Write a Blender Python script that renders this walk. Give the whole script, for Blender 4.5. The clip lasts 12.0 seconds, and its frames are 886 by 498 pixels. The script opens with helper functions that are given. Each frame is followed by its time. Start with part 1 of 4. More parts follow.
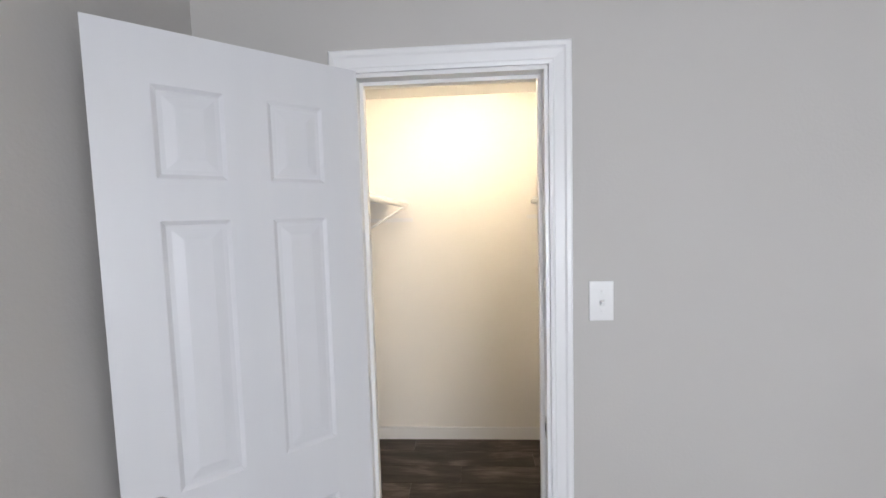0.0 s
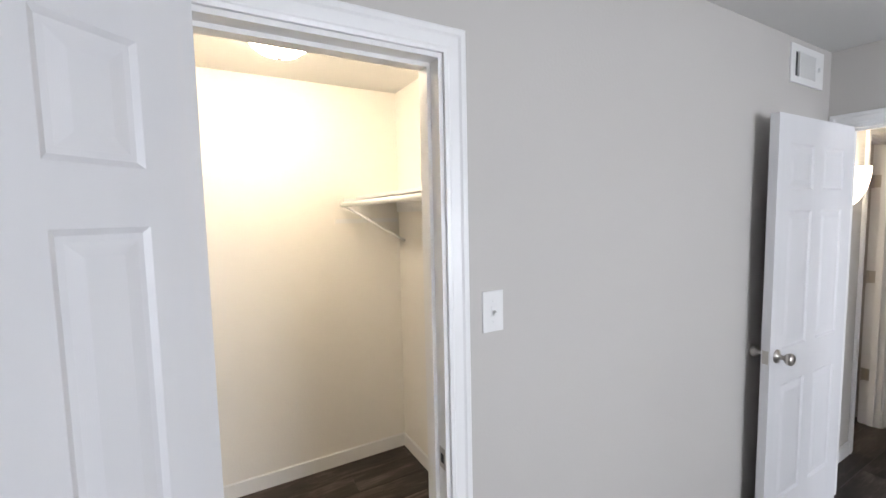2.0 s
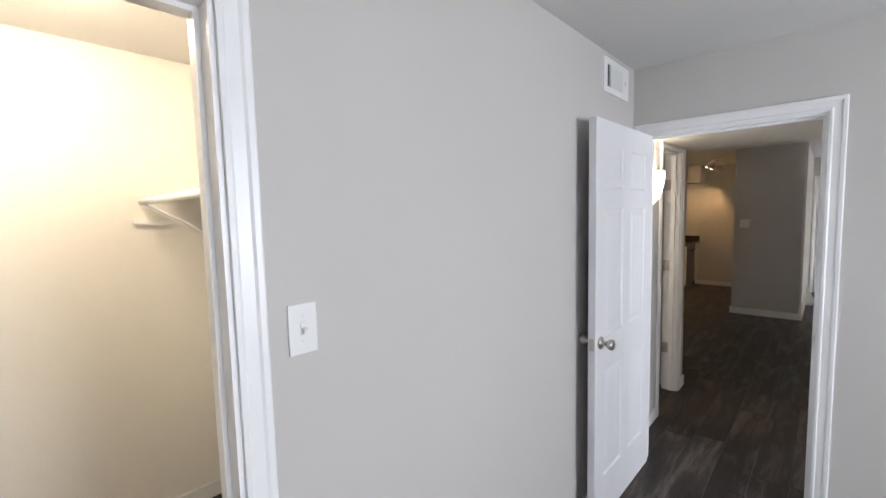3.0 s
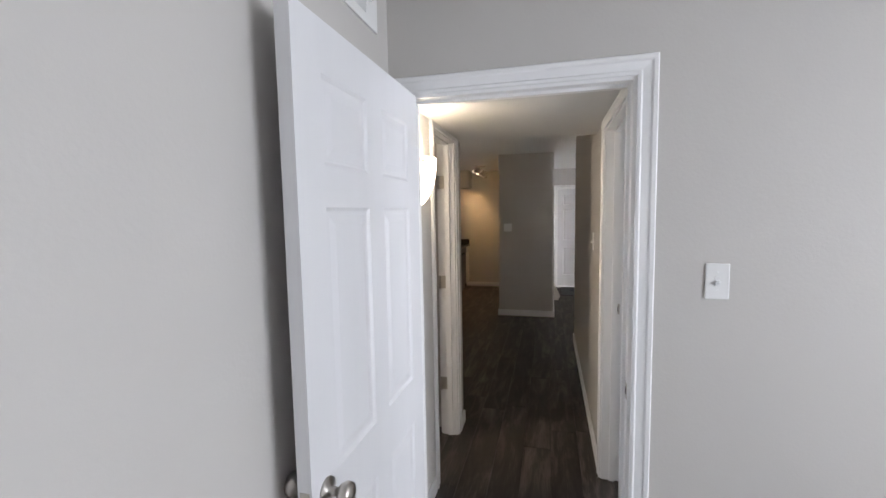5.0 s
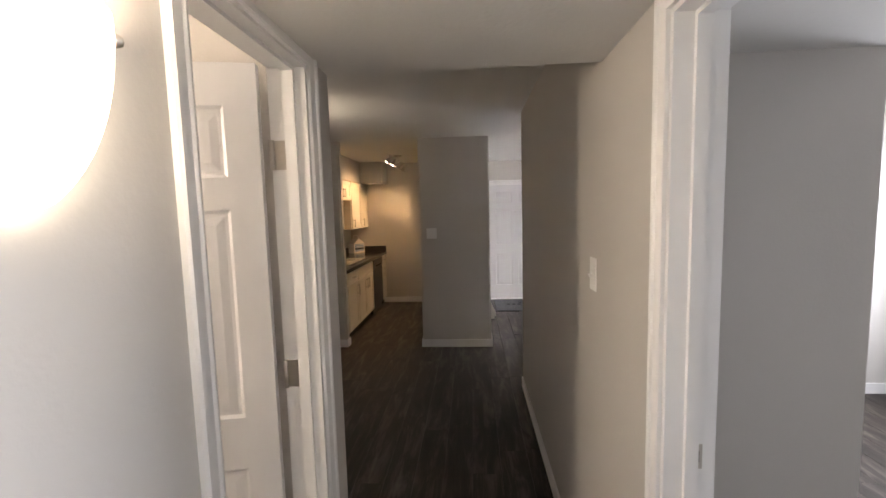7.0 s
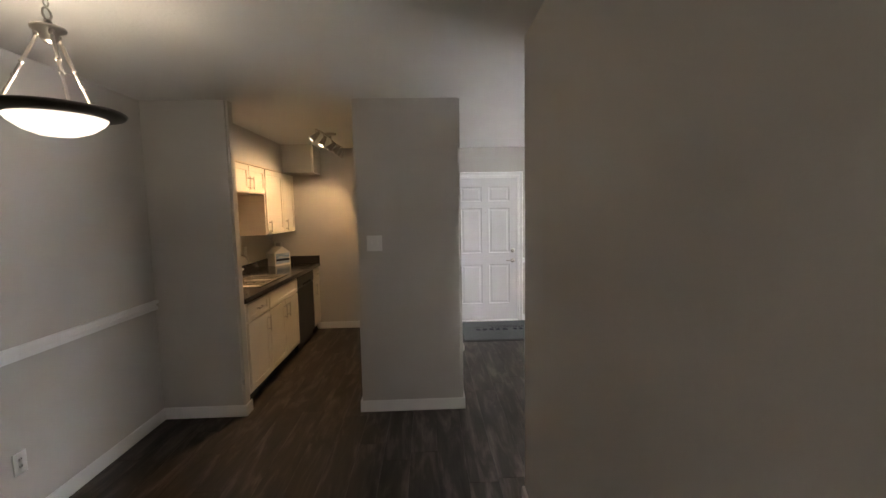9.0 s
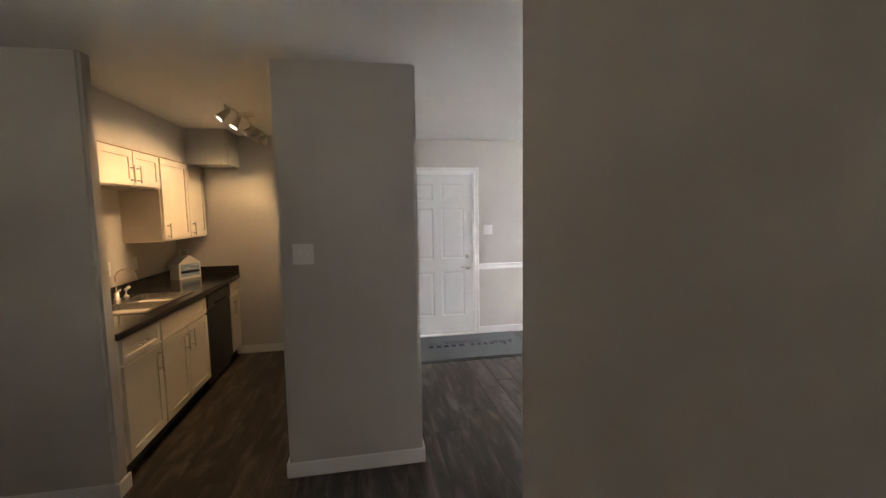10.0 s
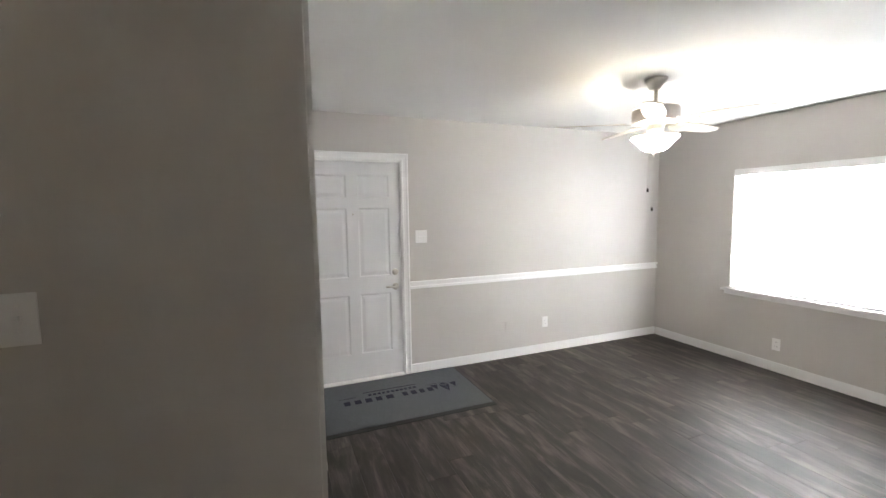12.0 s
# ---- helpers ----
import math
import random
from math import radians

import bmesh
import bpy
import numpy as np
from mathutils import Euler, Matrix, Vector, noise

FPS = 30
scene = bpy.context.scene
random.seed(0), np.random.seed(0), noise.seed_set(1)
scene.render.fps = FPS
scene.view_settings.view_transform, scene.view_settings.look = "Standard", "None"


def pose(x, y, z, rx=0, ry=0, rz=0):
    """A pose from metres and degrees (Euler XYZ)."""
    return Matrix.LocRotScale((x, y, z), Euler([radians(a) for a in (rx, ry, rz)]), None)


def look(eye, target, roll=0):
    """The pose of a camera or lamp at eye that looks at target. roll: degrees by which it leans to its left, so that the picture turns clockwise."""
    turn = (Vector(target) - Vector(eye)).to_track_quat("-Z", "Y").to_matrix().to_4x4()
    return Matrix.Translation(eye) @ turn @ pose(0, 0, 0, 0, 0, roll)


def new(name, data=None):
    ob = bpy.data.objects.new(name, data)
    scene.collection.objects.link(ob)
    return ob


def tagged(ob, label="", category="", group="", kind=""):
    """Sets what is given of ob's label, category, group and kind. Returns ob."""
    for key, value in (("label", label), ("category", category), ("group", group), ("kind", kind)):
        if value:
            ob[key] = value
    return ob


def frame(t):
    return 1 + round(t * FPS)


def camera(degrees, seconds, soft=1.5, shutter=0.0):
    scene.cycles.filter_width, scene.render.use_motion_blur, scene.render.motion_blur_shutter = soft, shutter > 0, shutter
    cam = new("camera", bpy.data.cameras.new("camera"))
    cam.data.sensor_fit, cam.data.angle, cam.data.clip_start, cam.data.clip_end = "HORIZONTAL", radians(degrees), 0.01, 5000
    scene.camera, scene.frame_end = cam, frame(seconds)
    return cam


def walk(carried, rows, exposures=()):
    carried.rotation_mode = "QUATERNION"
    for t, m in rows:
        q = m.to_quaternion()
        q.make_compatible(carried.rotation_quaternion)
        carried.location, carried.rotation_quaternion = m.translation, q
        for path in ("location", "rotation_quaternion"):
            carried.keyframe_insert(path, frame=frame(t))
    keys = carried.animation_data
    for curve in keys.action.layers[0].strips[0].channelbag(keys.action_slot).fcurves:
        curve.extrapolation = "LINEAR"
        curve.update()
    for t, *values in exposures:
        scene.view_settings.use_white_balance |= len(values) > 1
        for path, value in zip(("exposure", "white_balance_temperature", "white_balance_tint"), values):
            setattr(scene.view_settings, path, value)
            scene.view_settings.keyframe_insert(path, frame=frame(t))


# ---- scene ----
cam = camera(93.1, 12.0)
PATH = [
    (0, (0.0, -0.07, 1.606), (-0.12, 1.921, 1.458), -1.6),
    (0.5, (-0.127, 0.09, 1.607), (-0.001, 2.081, 1.457), -1.2),
    (1, (-0.207, 0.213, 1.612), (0.184, 2.169, 1.465), -1.2),
    (1.5, (-0.276, 0.25, 1.63), (0.401, 2.125, 1.474), -1.2),
    (2, (-0.318, 0.229, 1.625), (0.668, 1.962, 1.463), -1.2),
    (2.5, (-0.254, 0.237, 1.616), (0.992, 1.793, 1.453), -1.4),
    (3, (-0.092, 0.297, 1.606), (1.375, 1.646, 1.437), -1.4),
    (3.5, (0.14, 0.382, 1.598), (1.777, 1.519, 1.429), -1.2),
    (5.5, (1.423, 0.645, 1.593), (3.389, 0.973, 1.422), -1.1),
    (6, (1.803, 0.69, 1.583), (3.783, 0.91, 1.415), -1.2),
    (6.5, (2.241, 0.741, 1.611), (4.226, 0.903, 1.429), -1.2),
    (7, (2.616, 0.734, 1.621), (4.602, 0.874, 1.435), -1.5),
    (9, (4.217, 0.795, 1.598), (6.207, 0.721, 1.412), -1.1),
    (9.5, (4.579, 0.8, 1.61), (6.56, 0.599, 1.421), -1.0),
    (10, (4.944, 0.835, 1.592), (6.904, 0.482, 1.406), -1.0),
    (10.5, (5.286, 0.86, 1.594), (7.209, 0.344, 1.401), -1.0),
    (11, (5.599, 0.857, 1.589), (7.469, 0.172, 1.4), -0.8),
    (11.5, (5.93, 0.783, 1.589), (7.784, 0.056, 1.397), -0.5),
    (12, (6.262, 0.646, 1.58), (8.108, -0.101, 1.396), -0.8),
]
EXPOSURES = [  # seconds, stops, kelvin, tint
    (0.0, 2.36, 6500, 14), (2.5, 2.56, 6450, 14), (5.5, 2.58, 6450, 14), (6.5, 2.70, 6600, 16), (7.2, 2.85, 6700, 16),
    (9.0, 2.76, 6500, 12), (10.5, 2.68, 6500, 11), (12.0, 2.68, 6500, 10),
]
walk(cam, [(t, look(eye, target, roll)) for t, eye, target, roll in PATH], EXPOSURES)

# ---- world and light ----
world = bpy.data.worlds.new("sky")
scene.world = world
world.use_nodes = True
wn = world.node_tree
sky = wn.nodes.new("ShaderNodeTexSky")
sky.sky_type = "NISHITA"
sky.sun_disc = False
sky.sun_elevation = radians(44.7)
sky.sun_rotation = radians(171)
wn.links.new(sky.outputs[0], wn.nodes["Background"].inputs[0])
wn.nodes["Background"].inputs[1].default_value = 0.12


K = 0.2  # one scale for all lamps against the sun


def lamp(name, kind, place, energy, colour, size=0.1, aim=None, size_y=None, spot=None, label=""):
    data = bpy.data.lights.new(name, kind)
    data.energy, data.color = energy if kind == "SUN" else energy * K, colour
    if kind == "AREA":
        data.shape, data.size, data.size_y = "RECTANGLE", size, size_y or size
    elif kind == "SUN":
        data.angle = size
    else:
        data.shadow_soft_size = size
    if spot:
        data.spot_size, data.spot_blend = radians(spot), 0.6
    ob = new(name, data)
    ob.matrix_world = look(place, aim) if aim is not None else pose(*place)
    return ob


WARM = (1.0, 0.60, 0.27)
SOFT = (1.0, 0.85, 0.66)
DAY = (0.87, 0.93, 1.0)
lamp("sun", "SUN", (8.6, -8, 6), 5.0, (1.0, 0.95, 0.88), radians(0.4), (8.6 - 0.93, -2.0, 0.0))
lamp("bedroom_daylight", "AREA", (0.9, -2.56, 1.4), 75.0, DAY, 1.5, (0.9, 0, 1.3), 1.15)
lamp("side_room_daylight", "AREA", (5.1, -2.82, 1.4), 75.0, DAY, 1.2, (5.1, 0, 1.3), 1.1)
lamp("living_daylight", "AREA", (8.41, -3.79, 1.34), 240.0, (0.98, 0.98, 1.0), 1.4, (8.34, 0, 1.2), 1.1)
lamp("sconce_bulb", "POINT", (3.03, 1.148, 1.79), 5.5, SOFT, 0.04)
lamp("bathroom_light", "POINT", (3.2, 2.5, 1.95), 38.0, SOFT, 0.10)
lamp("fan_bulb", "POINT", (8.423, -1.80, 2.035), 4.0, SOFT, 0.05)
lamp("pendant_bulb", "POINT", (5.86, 2.15, 2.03), 4.5, SOFT, 0.04)


# ---- materials ----
def material(name, colour, rough=0.5, metal=0.0, second=None, scale=8.0, mix=0.3, bump=0.0, bump_scale=200.0, emit=None, strength=0.0, stretch=None, spec=0.5):
    m = bpy.data.materials.new(name)
    m.use_nodes = True
    n, l = m.node_tree.nodes, m.node_tree.links
    b = n["Principled BSDF"]
    b.inputs["Base Color"].default_value = (*colour, 1)
    b.inputs["Roughness"].default_value = rough
    b.inputs["Metallic"].default_value = metal
    b.inputs["Specular IOR Level"].default_value = spec
    co = n.new("ShaderNodeTexCoord")
    mp = n.new("ShaderNodeMapping")
    l.new(co.outputs["Object"], mp.inputs[0])
    if stretch:
        mp.inputs["Scale"].default_value = stretch
    if second:
        t = n.new("ShaderNodeTexNoise")
        t.inputs["Scale"].default_value = scale
        t.inputs["Detail"].default_value = 6
        l.new(mp.outputs[0], t.inputs[0])
        r = n.new("ShaderNodeMapRange")
        r.inputs[1].default_value, r.inputs[2].default_value = 0.3, 0.7
        r.inputs[4].default_value = mix
        l.new(t.outputs[0], r.inputs[0])
        c = n.new("ShaderNodeMix")
        c.data_type = "RGBA"
        c.inputs[6].default_value, c.inputs[7].default_value = (*colour, 1), (*second, 1)
        l.new(r.outputs[0], c.inputs[0])
        l.new(c.outputs[2], b.inputs["Base Color"])
    if bump:
        t2 = n.new("ShaderNodeTexNoise")
        t2.inputs["Scale"].default_value = bump_scale
        t2.inputs["Detail"].default_value = 3
        l.new(mp.outputs[0], t2.inputs[0])
        bp = n.new("ShaderNodeBump")
        bp.inputs["Strength"].default_value = bump
        bp.inputs["Distance"].default_value = 0.004
        l.new(t2.outputs[0], bp.inputs["Height"])
        l.new(bp.outputs[0], b.inputs["Normal"])
    if emit:
        b.inputs["Emission Color"].default_value = (*emit, 1)
        b.inputs["Emission Strength"].default_value = strength * K
    return m


def plank_material(name):
    m = bpy.data.materials.new(name)
    m.use_nodes = True
    n, l = m.node_tree.nodes, m.node_tree.links
    b = n["Principled BSDF"]
    co, info, geo = n.new("ShaderNodeTexCoord"), n.new("ShaderNodeObjectInfo"), n.new("ShaderNodeNewGeometry")
    rnd = n.new("ShaderNodeMath")
    rnd.operation = "ADD"
    l.new(info.outputs["Random"], rnd.inputs[0])
    l.new(geo.outputs["Random Per Island"], rnd.inputs[1])
    sh = n.new("ShaderNodeMath")
    sh.operation = "MULTIPLY"
    sh.inputs[1].default_value = 53.0
    l.new(rnd.outputs[0], sh.inputs[0])
    add = n.new("ShaderNodeVectorMath")
    add.operation = "ADD"
    l.new(co.outputs["Object"], add.inputs[0])
    l.new(sh.outputs[0], add.inputs[1])

    def grain(scale, stretch, detail):
        mp = n.new("ShaderNodeMapping")
        mp.inputs["Scale"].default_value = stretch
        l.new(add.outputs[0], mp.inputs[0])
        t = n.new("ShaderNodeTexNoise")
        t.inputs["Scale"].default_value, t.inputs["Detail"].default_value = scale, detail
        t.inputs["Roughness"].default_value, t.inputs["Distortion"].default_value = 0.6, 0.6
        l.new(mp.outputs[0], t.inputs[0])
        return t

    broad, fine = grain(2.4, (0.9, 4.5, 1), 5), grain(9.0, (0.7, 16, 1), 8)
    ramp = n.new("ShaderNodeValToRGB")
    e = ramp.color_ramp.elements
    e[0].position, e[0].color = 0.30, (0.010, 0.008, 0.0075, 1)
    e[1].position, e[1].color = 0.72, (0.155, 0.130, 0.113, 1)
    mid = e.new(0.5)
    mid.color = (0.039, 0.032, 0.028, 1)
    s = n.new("ShaderNodeMix")
    s.data_type = "FLOAT"
    s.inputs[0].default_value = 0.26
    l.new(broad.outputs[0], s.inputs[2])
    l.new(fine.outputs[0], s.inputs[3])
    l.new(s.outputs[0], ramp.inputs[0])
    hsv = n.new("ShaderNodeHueSaturation")
    v = n.new("ShaderNodeMapRange")
    v.inputs[2].default_value = 2.0
    v.inputs[3].default_value, v.inputs[4].default_value = 0.72, 1.25
    l.new(rnd.outputs[0], v.inputs[0])
    l.new(v.outputs[0], hsv.inputs["Value"])
    l.new(ramp.outputs[0], hsv.inputs["Color"])
    l.new(hsv.outputs[0], b.inputs["Base Color"])
    rr = n.new("ShaderNodeMapRange")
    rr.inputs[3].default_value, rr.inputs[4].default_value = 0.40, 0.56
    l.new(fine.outputs[0], rr.inputs[0])
    l.new(rr.outputs[0], b.inputs["Roughness"])
    bp = n.new("ShaderNodeBump")
    b.inputs["Specular IOR Level"].default_value = 0.28
    bp.inputs["Strength"].default_value, bp.inputs["Distance"].default_value = 0.25, 0.002
    l.new(fine.outputs[0], bp.inputs["Height"])
    l.new(bp.outputs[0], b.inputs["Normal"])
    return m


def blind_material():
    m = bpy.data.materials.new("blind_vinyl")
    m.use_nodes = True
    n, l = m.node_tree.nodes, m.node_tree.links
    d, t, mx = n.new("ShaderNodeBsdfDiffuse"), n.new("ShaderNodeBsdfTranslucent"), n.new("ShaderNodeMixShader")
    d.inputs[0].default_value = (0.86, 0.87, 0.88, 1)
    t.inputs[0].default_value = (0.86, 0.87, 0.88, 1)
    mx.inputs[0].default_value = 0.52
    l.new(d.outputs[0], mx.inputs[1])
    l.new(t.outputs[0], mx.inputs[2])
    l.new(mx.outputs[0], n["Material Output"].inputs[0])
    return m


WALL = material("greige_paint", (0.545, 0.525, 0.500), 0.62, second=(0.510, 0.490, 0.468), scale=1.5, mix=0.5, bump=0.14, bump_scale=95)
CEIL = material("ceiling_texture_paint", (0.70, 0.695, 0.68), 0.8, second=(0.66, 0.655, 0.645), scale=2.0, mix=0.5, bump=0.3, bump_scale=70)
# wall paint lightened to cream so the dome's light spreads evenly down the closet
CLOSETWALL = material("lightened_closet_wall", (0.85, 0.825, 0.78), 0.65, second=(0.83, 0.805, 0.76), scale=1.5, mix=0.5, bump=0.2, bump_scale=95)
TRIM = material("white_trim_enamel", (0.83, 0.83, 0.83), 0.33, second=(0.79, 0.79, 0.79), scale=3, mix=0.5, bump=0.05, bump_scale=40)
DOOR = material("white_door_enamel", (0.72, 0.72, 0.735), 0.38, second=(0.68, 0.68, 0.695), scale=2.5, mix=0.5, bump=0.08, bump_scale=160, stretch=(6, 6, 0.6))
PLATE = material("white_plastic", (0.80, 0.80, 0.79), 0.3, second=(0.76, 0.76, 0.75), scale=20)
NICKEL = material("brushed_nickel", (0.55, 0.52, 0.48), 0.28, 1.0, second=(0.45, 0.43, 0.40), scale=60, bump=0.03, bump_scale=300)
STEEL = material("stainless_steel", (0.60, 0.58, 0.55), 0.25, 1.0, second=(0.5, 0.48, 0.46), scale=30, stretch=(1, 20, 1), bump=0.03)
DARK = material("dark_gap", (0.02, 0.02, 0.02), 0.7, second=(0.03, 0.03, 0.03))
BRONZE = material("dark_bronze", (0.05, 0.042, 0.036), 0.35, 0.7, second=(0.08, 0.07, 0.06), scale=25)
CAB = material("ivory_cabinet_paint", (0.74, 0.70, 0.62), 0.38, second=(0.69, 0.65, 0.575), scale=4, mix=0.5, bump=0.04, bump_scale=80)
# darker and browner than CAB; wall cabinet bodies and the strip above them
CABIN = material("cabinet_brown", (0.52, 0.46, 0.38), 0.5, second=(0.47, 0.41, 0.34), scale=6, stretch=(1, 1, 6))
STONE = material("black_laminate", (0.012, 0.011, 0.012), 0.16, second=(0.05, 0.045, 0.04), scale=160, mix=0.5)
BLACK = material("black_appliance", (0.012, 0.012, 0.013), 0.28, second=(0.02, 0.02, 0.02), scale=10)
PLANK = plank_material("vinyl_plank")
SUBFLOOR = material("plank_joint", (0.012, 0.011, 0.010), 0.8, second=(0.02, 0.018, 0.016))
BLIND = blind_material()
MAT = material("grey_mat_pile", (0.085, 0.095, 0.105), 0.95, second=(0.15, 0.16, 0.17), scale=110, mix=0.8, bump=0.8, bump_scale=500)
RUBBER = material("black_rubber", (0.02, 0.02, 0.022), 0.7, second=(0.03, 0.03, 0.03), scale=40)
INK = material("navy_print", (0.010, 0.013, 0.030), 0.9, second=(0.018, 0.022, 0.04), scale=150)
CARD = material("white_card", (0.72, 0.70, 0.66), 0.6, second=(0.66, 0.64, 0.6), scale=12)
GLOBE = material("lit_frosted_glass", (0.9, 0.88, 0.84), 0.4, emit=(1.0, 0.92, 0.80), strength=36.0)
CLOSETGLOBE = material("lit_closet_glass", (0.9, 0.88, 0.84), 0.4, emit=(1.0, 0.84, 0.60), strength=64.0)
BOWL = material("lit_alabaster_glass", (0.85, 0.80, 0.7), 0.4, emit=(1.0, 0.86, 0.66), strength=1.2, second=(0.75, 0.7, 0.6), scale=9)
SCONCE = material("lit_sconce_glass", (0.9, 0.86, 0.78), 0.4, emit=(1.0, 0.84, 0.58), strength=6.5)
BULB = material("lit_lamp_face", (1, 1, 1), 0.4, emit=(1.0, 0.88, 0.66), strength=30.0)
BLADE = material("fan_blade_maple", (0.62, 0.57, 0.49), 0.4, second=(0.55, 0.5, 0.42), scale=8, stretch=(1, 10, 1))
CLEAR = bpy.data.materials.new("window_glass")
CLEAR.use_nodes = True
_g = CLEAR.node_tree.nodes["Principled BSDF"]
_g.inputs["Transmission Weight"].default_value, _g.inputs["Roughness"].default_value = 1.0, 0.0


# ---- mesh helpers ----
def bx(bm, x0, x1, y0, y1, z0, z1, bevel=0.0):
    r = bmesh.ops.create_cube(bm, size=1.0)["verts"]
    for v in r:
        v.co = Vector(((x0 + x1) / 2 + v.co.x * (x1 - x0), (y0 + y1) / 2 + v.co.y * (y1 - y0), (z0 + z1) / 2 + v.co.z * (z1 - z0)))
    if bevel:
        es = {e for v in r for e in v.link_edges}
        bmesh.ops.bevel(bm, geom=list(es), offset=bevel, segments=2, affect="EDGES", profile=0.6)
    return bm


def box(*a, bevel=0.0):
    return bx(bmesh.new(), *a, bevel=bevel)


def boxes(rows, bevel=0.0):
    bm = bmesh.new()
    for r in rows:
        bx(bm, *r, bevel=bevel)
    return bm


def lathe(profile, segments=32, m=None):
    bm = bmesh.new()
    rings = []
    for r, z in profile:
        if r < 1e-5:
            rings.append([bm.verts.new((0, 0, z))])
        else:
            rings.append([bm.verts.new((r * math.cos(2 * math.pi * i / segments), r * math.sin(2 * math.pi * i / segments), z)) for i in range(segments)])
    for a, b in zip(rings, rings[1:]):
        for i in range(segments):
            j = (i + 1) % segments
            q = [a[i % len(a)], a[j % len(a)], b[j % len(b)], b[i % len(b)]]
            q = list(dict.fromkeys(q))
            if len(q) > 2:
                bm.faces.new(q)
    bmesh.ops.recalc_face_normals(bm, faces=bm.faces)
    for f in bm.faces:
        f.smooth = True
    if m is not None:
        bm.transform(m)
    return bm


def tube(points, radius, segments=10):
    """A round bar along a run of points."""
    bm = bmesh.new()
    pts = [Vector(p) for p in points]
    rings = []
    for i, p in enumerate(pts):
        d = (pts[min(i + 1, len(pts) - 1)] - pts[max(i - 1, 0)]).normalized()
        q = d.to_track_quat("Z", "Y")
        rings.append([bm.verts.new(p + q @ Vector((radius * math.cos(2 * math.pi * k / segments), radius * math.sin(2 * math.pi * k / segments), 0))) for k in range(segments)])
    for a, b in zip(rings, rings[1:]):
        for k in range(segments):
            f = bm.faces.new((a[k], a[(k + 1) % segments], b[(k + 1) % segments], b[k]))
            f.smooth = True
    bm.faces.new(rings[0][::-1])
    bm.faces.new(rings[-1])
    return bm


def part(name, bm, mat, parent=None, label="", at=None):
    """Links a bmesh as one mesh object, under a thing or a part."""
    me = bpy.data.meshes.new(name)
    bm.to_mesh(me)
    bm.free()
    me.materials.append(mat)
    ob = new(name, me)
    if parent is not None:
        ob.parent = parent
    if at is not None:
        ob.matrix_basis = at
    return tagged(ob, label)


def thing(name, label, category, at=None, group="", kind=""):
    ob = new(name)
    if at is not None:
        ob.matrix_basis = at
    return tagged(ob, label, category, group, kind)


def structure(name, bm, mat, label, category="wall"):
    return tagged(part(name, bm, mat), label, category, kind="structure")


# ---- structure ----
H, B = 2.44, -0.03
HC = 2.095


def wall_x(y0, y1, x0, x1, holes=(), top=H):
    """A wall along x as boxes, with holes (x0, x1, z0, z1)."""
    rows, at = [], x0
    for a, b, z0, z1 in sorted(holes):
        rows.append((at, a, y0, y1, B, top))
        if z0 > 0.02:
            rows.append((a, b, y0, y1, B, z0))
        rows.append((a, b, y0, y1, z1, top))
        at = b
    rows.append((at, x1, y0, y1, B, top))
    return boxes(rows)


def wall_y(x0, x1, y0, y1, holes=(), top=H):
    rows = []
    at = y0
    for a, b, z0, z1 in sorted(holes):
        rows.append((x0, x1, at, a, B, top))
        if z0 > 0.02:
            rows.append((x0, x1, a, b, B, z0))
        rows.append((x0, x1, a, b, z1, top))
        at = b
    rows.append((x0, x1, at, y1, B, top))
    return boxes(rows)


CL = (-0.340, 0.248)      # closet doorway, along x
BD = (0.308, 1.130)       # bedroom doorway, along y
HL = (3.340, 3.905)       # doorway on the hall's north side, along x
HR = (2.825, 3.605)       # doorway on the hall's south side, along x
EN = (-0.485, 0.447)      # entry, along y
HEAD = 2.045
paint = "greige painted wall with fine roller texture"
structure("wall_closet_front", wall_x(1.2, 1.315, -0.82, 2.638, [(*CL, 0, HEAD)]), WALL, paint)
structure("wall_west", wall_y(-0.935, -0.82, -2.715, 1.315), WALL, paint)
cream = "closet wall in cream, lightened to even the lamp light"
structure("wall_closet_west", wall_y(-0.935, -0.82, 1.315, 2.993), CLOSETWALL, cream)
structure("wall_closet_east", wall_y(0.847, 0.962, 1.315, 2.878), CLOSETWALL, cream)
structure("wall_closet_back", wall_x(2.878, 2.993, -0.82, 0.962), CLOSETWALL, cream)
structure("wall_north_back", wall_x(2.878, 2.993, 0.962, 3.975), WALL, paint)
structure("wall_bedroom_east", wall_y(2.638, 2.753, -2.9, 1.34, [(*BD, 0, HEAD)]), WALL, paint)
structure("wall_bedroom_south", wall_x(-2.715, -2.6, -0.82, 2.638, [(0.1, 1.7, 0.8, 2.0)]), WALL, paint)
structure("wall_hall_north", wall_x(1.225, 1.34, 2.753, 4.09, [(*HL, 0, 2.075)]), WALL, paint)
structure("wall_hall_south", wall_x(0.18, 0.295, 2.753, 6.35, [(*HR, 0, HEAD)]), WALL, paint)
structure("wall_dining_west", wall_y(3.975, 4.09, 1.34, 2.993), WALL, paint)
structure("wall_dining_north", wall_x(2.89, 3.0, 4.09, 10.16), WALL, paint)


def rounded(bm, corners, radius=0.018):
    """Rounds the upright edges that stand at the given (x, y) corners."""
    es = [e for e in bm.edges if abs(e.verts[0].co.z - e.verts[1].co.z) > 0.2 and any(all(abs(v.co.x - x) + abs(v.co.y - y) < 1e-3 for v in e.verts) for x, y in corners)]
    bmesh.ops.bevel(bm, geom=es, offset=radius, segments=5, affect="EDGES")
    return bm


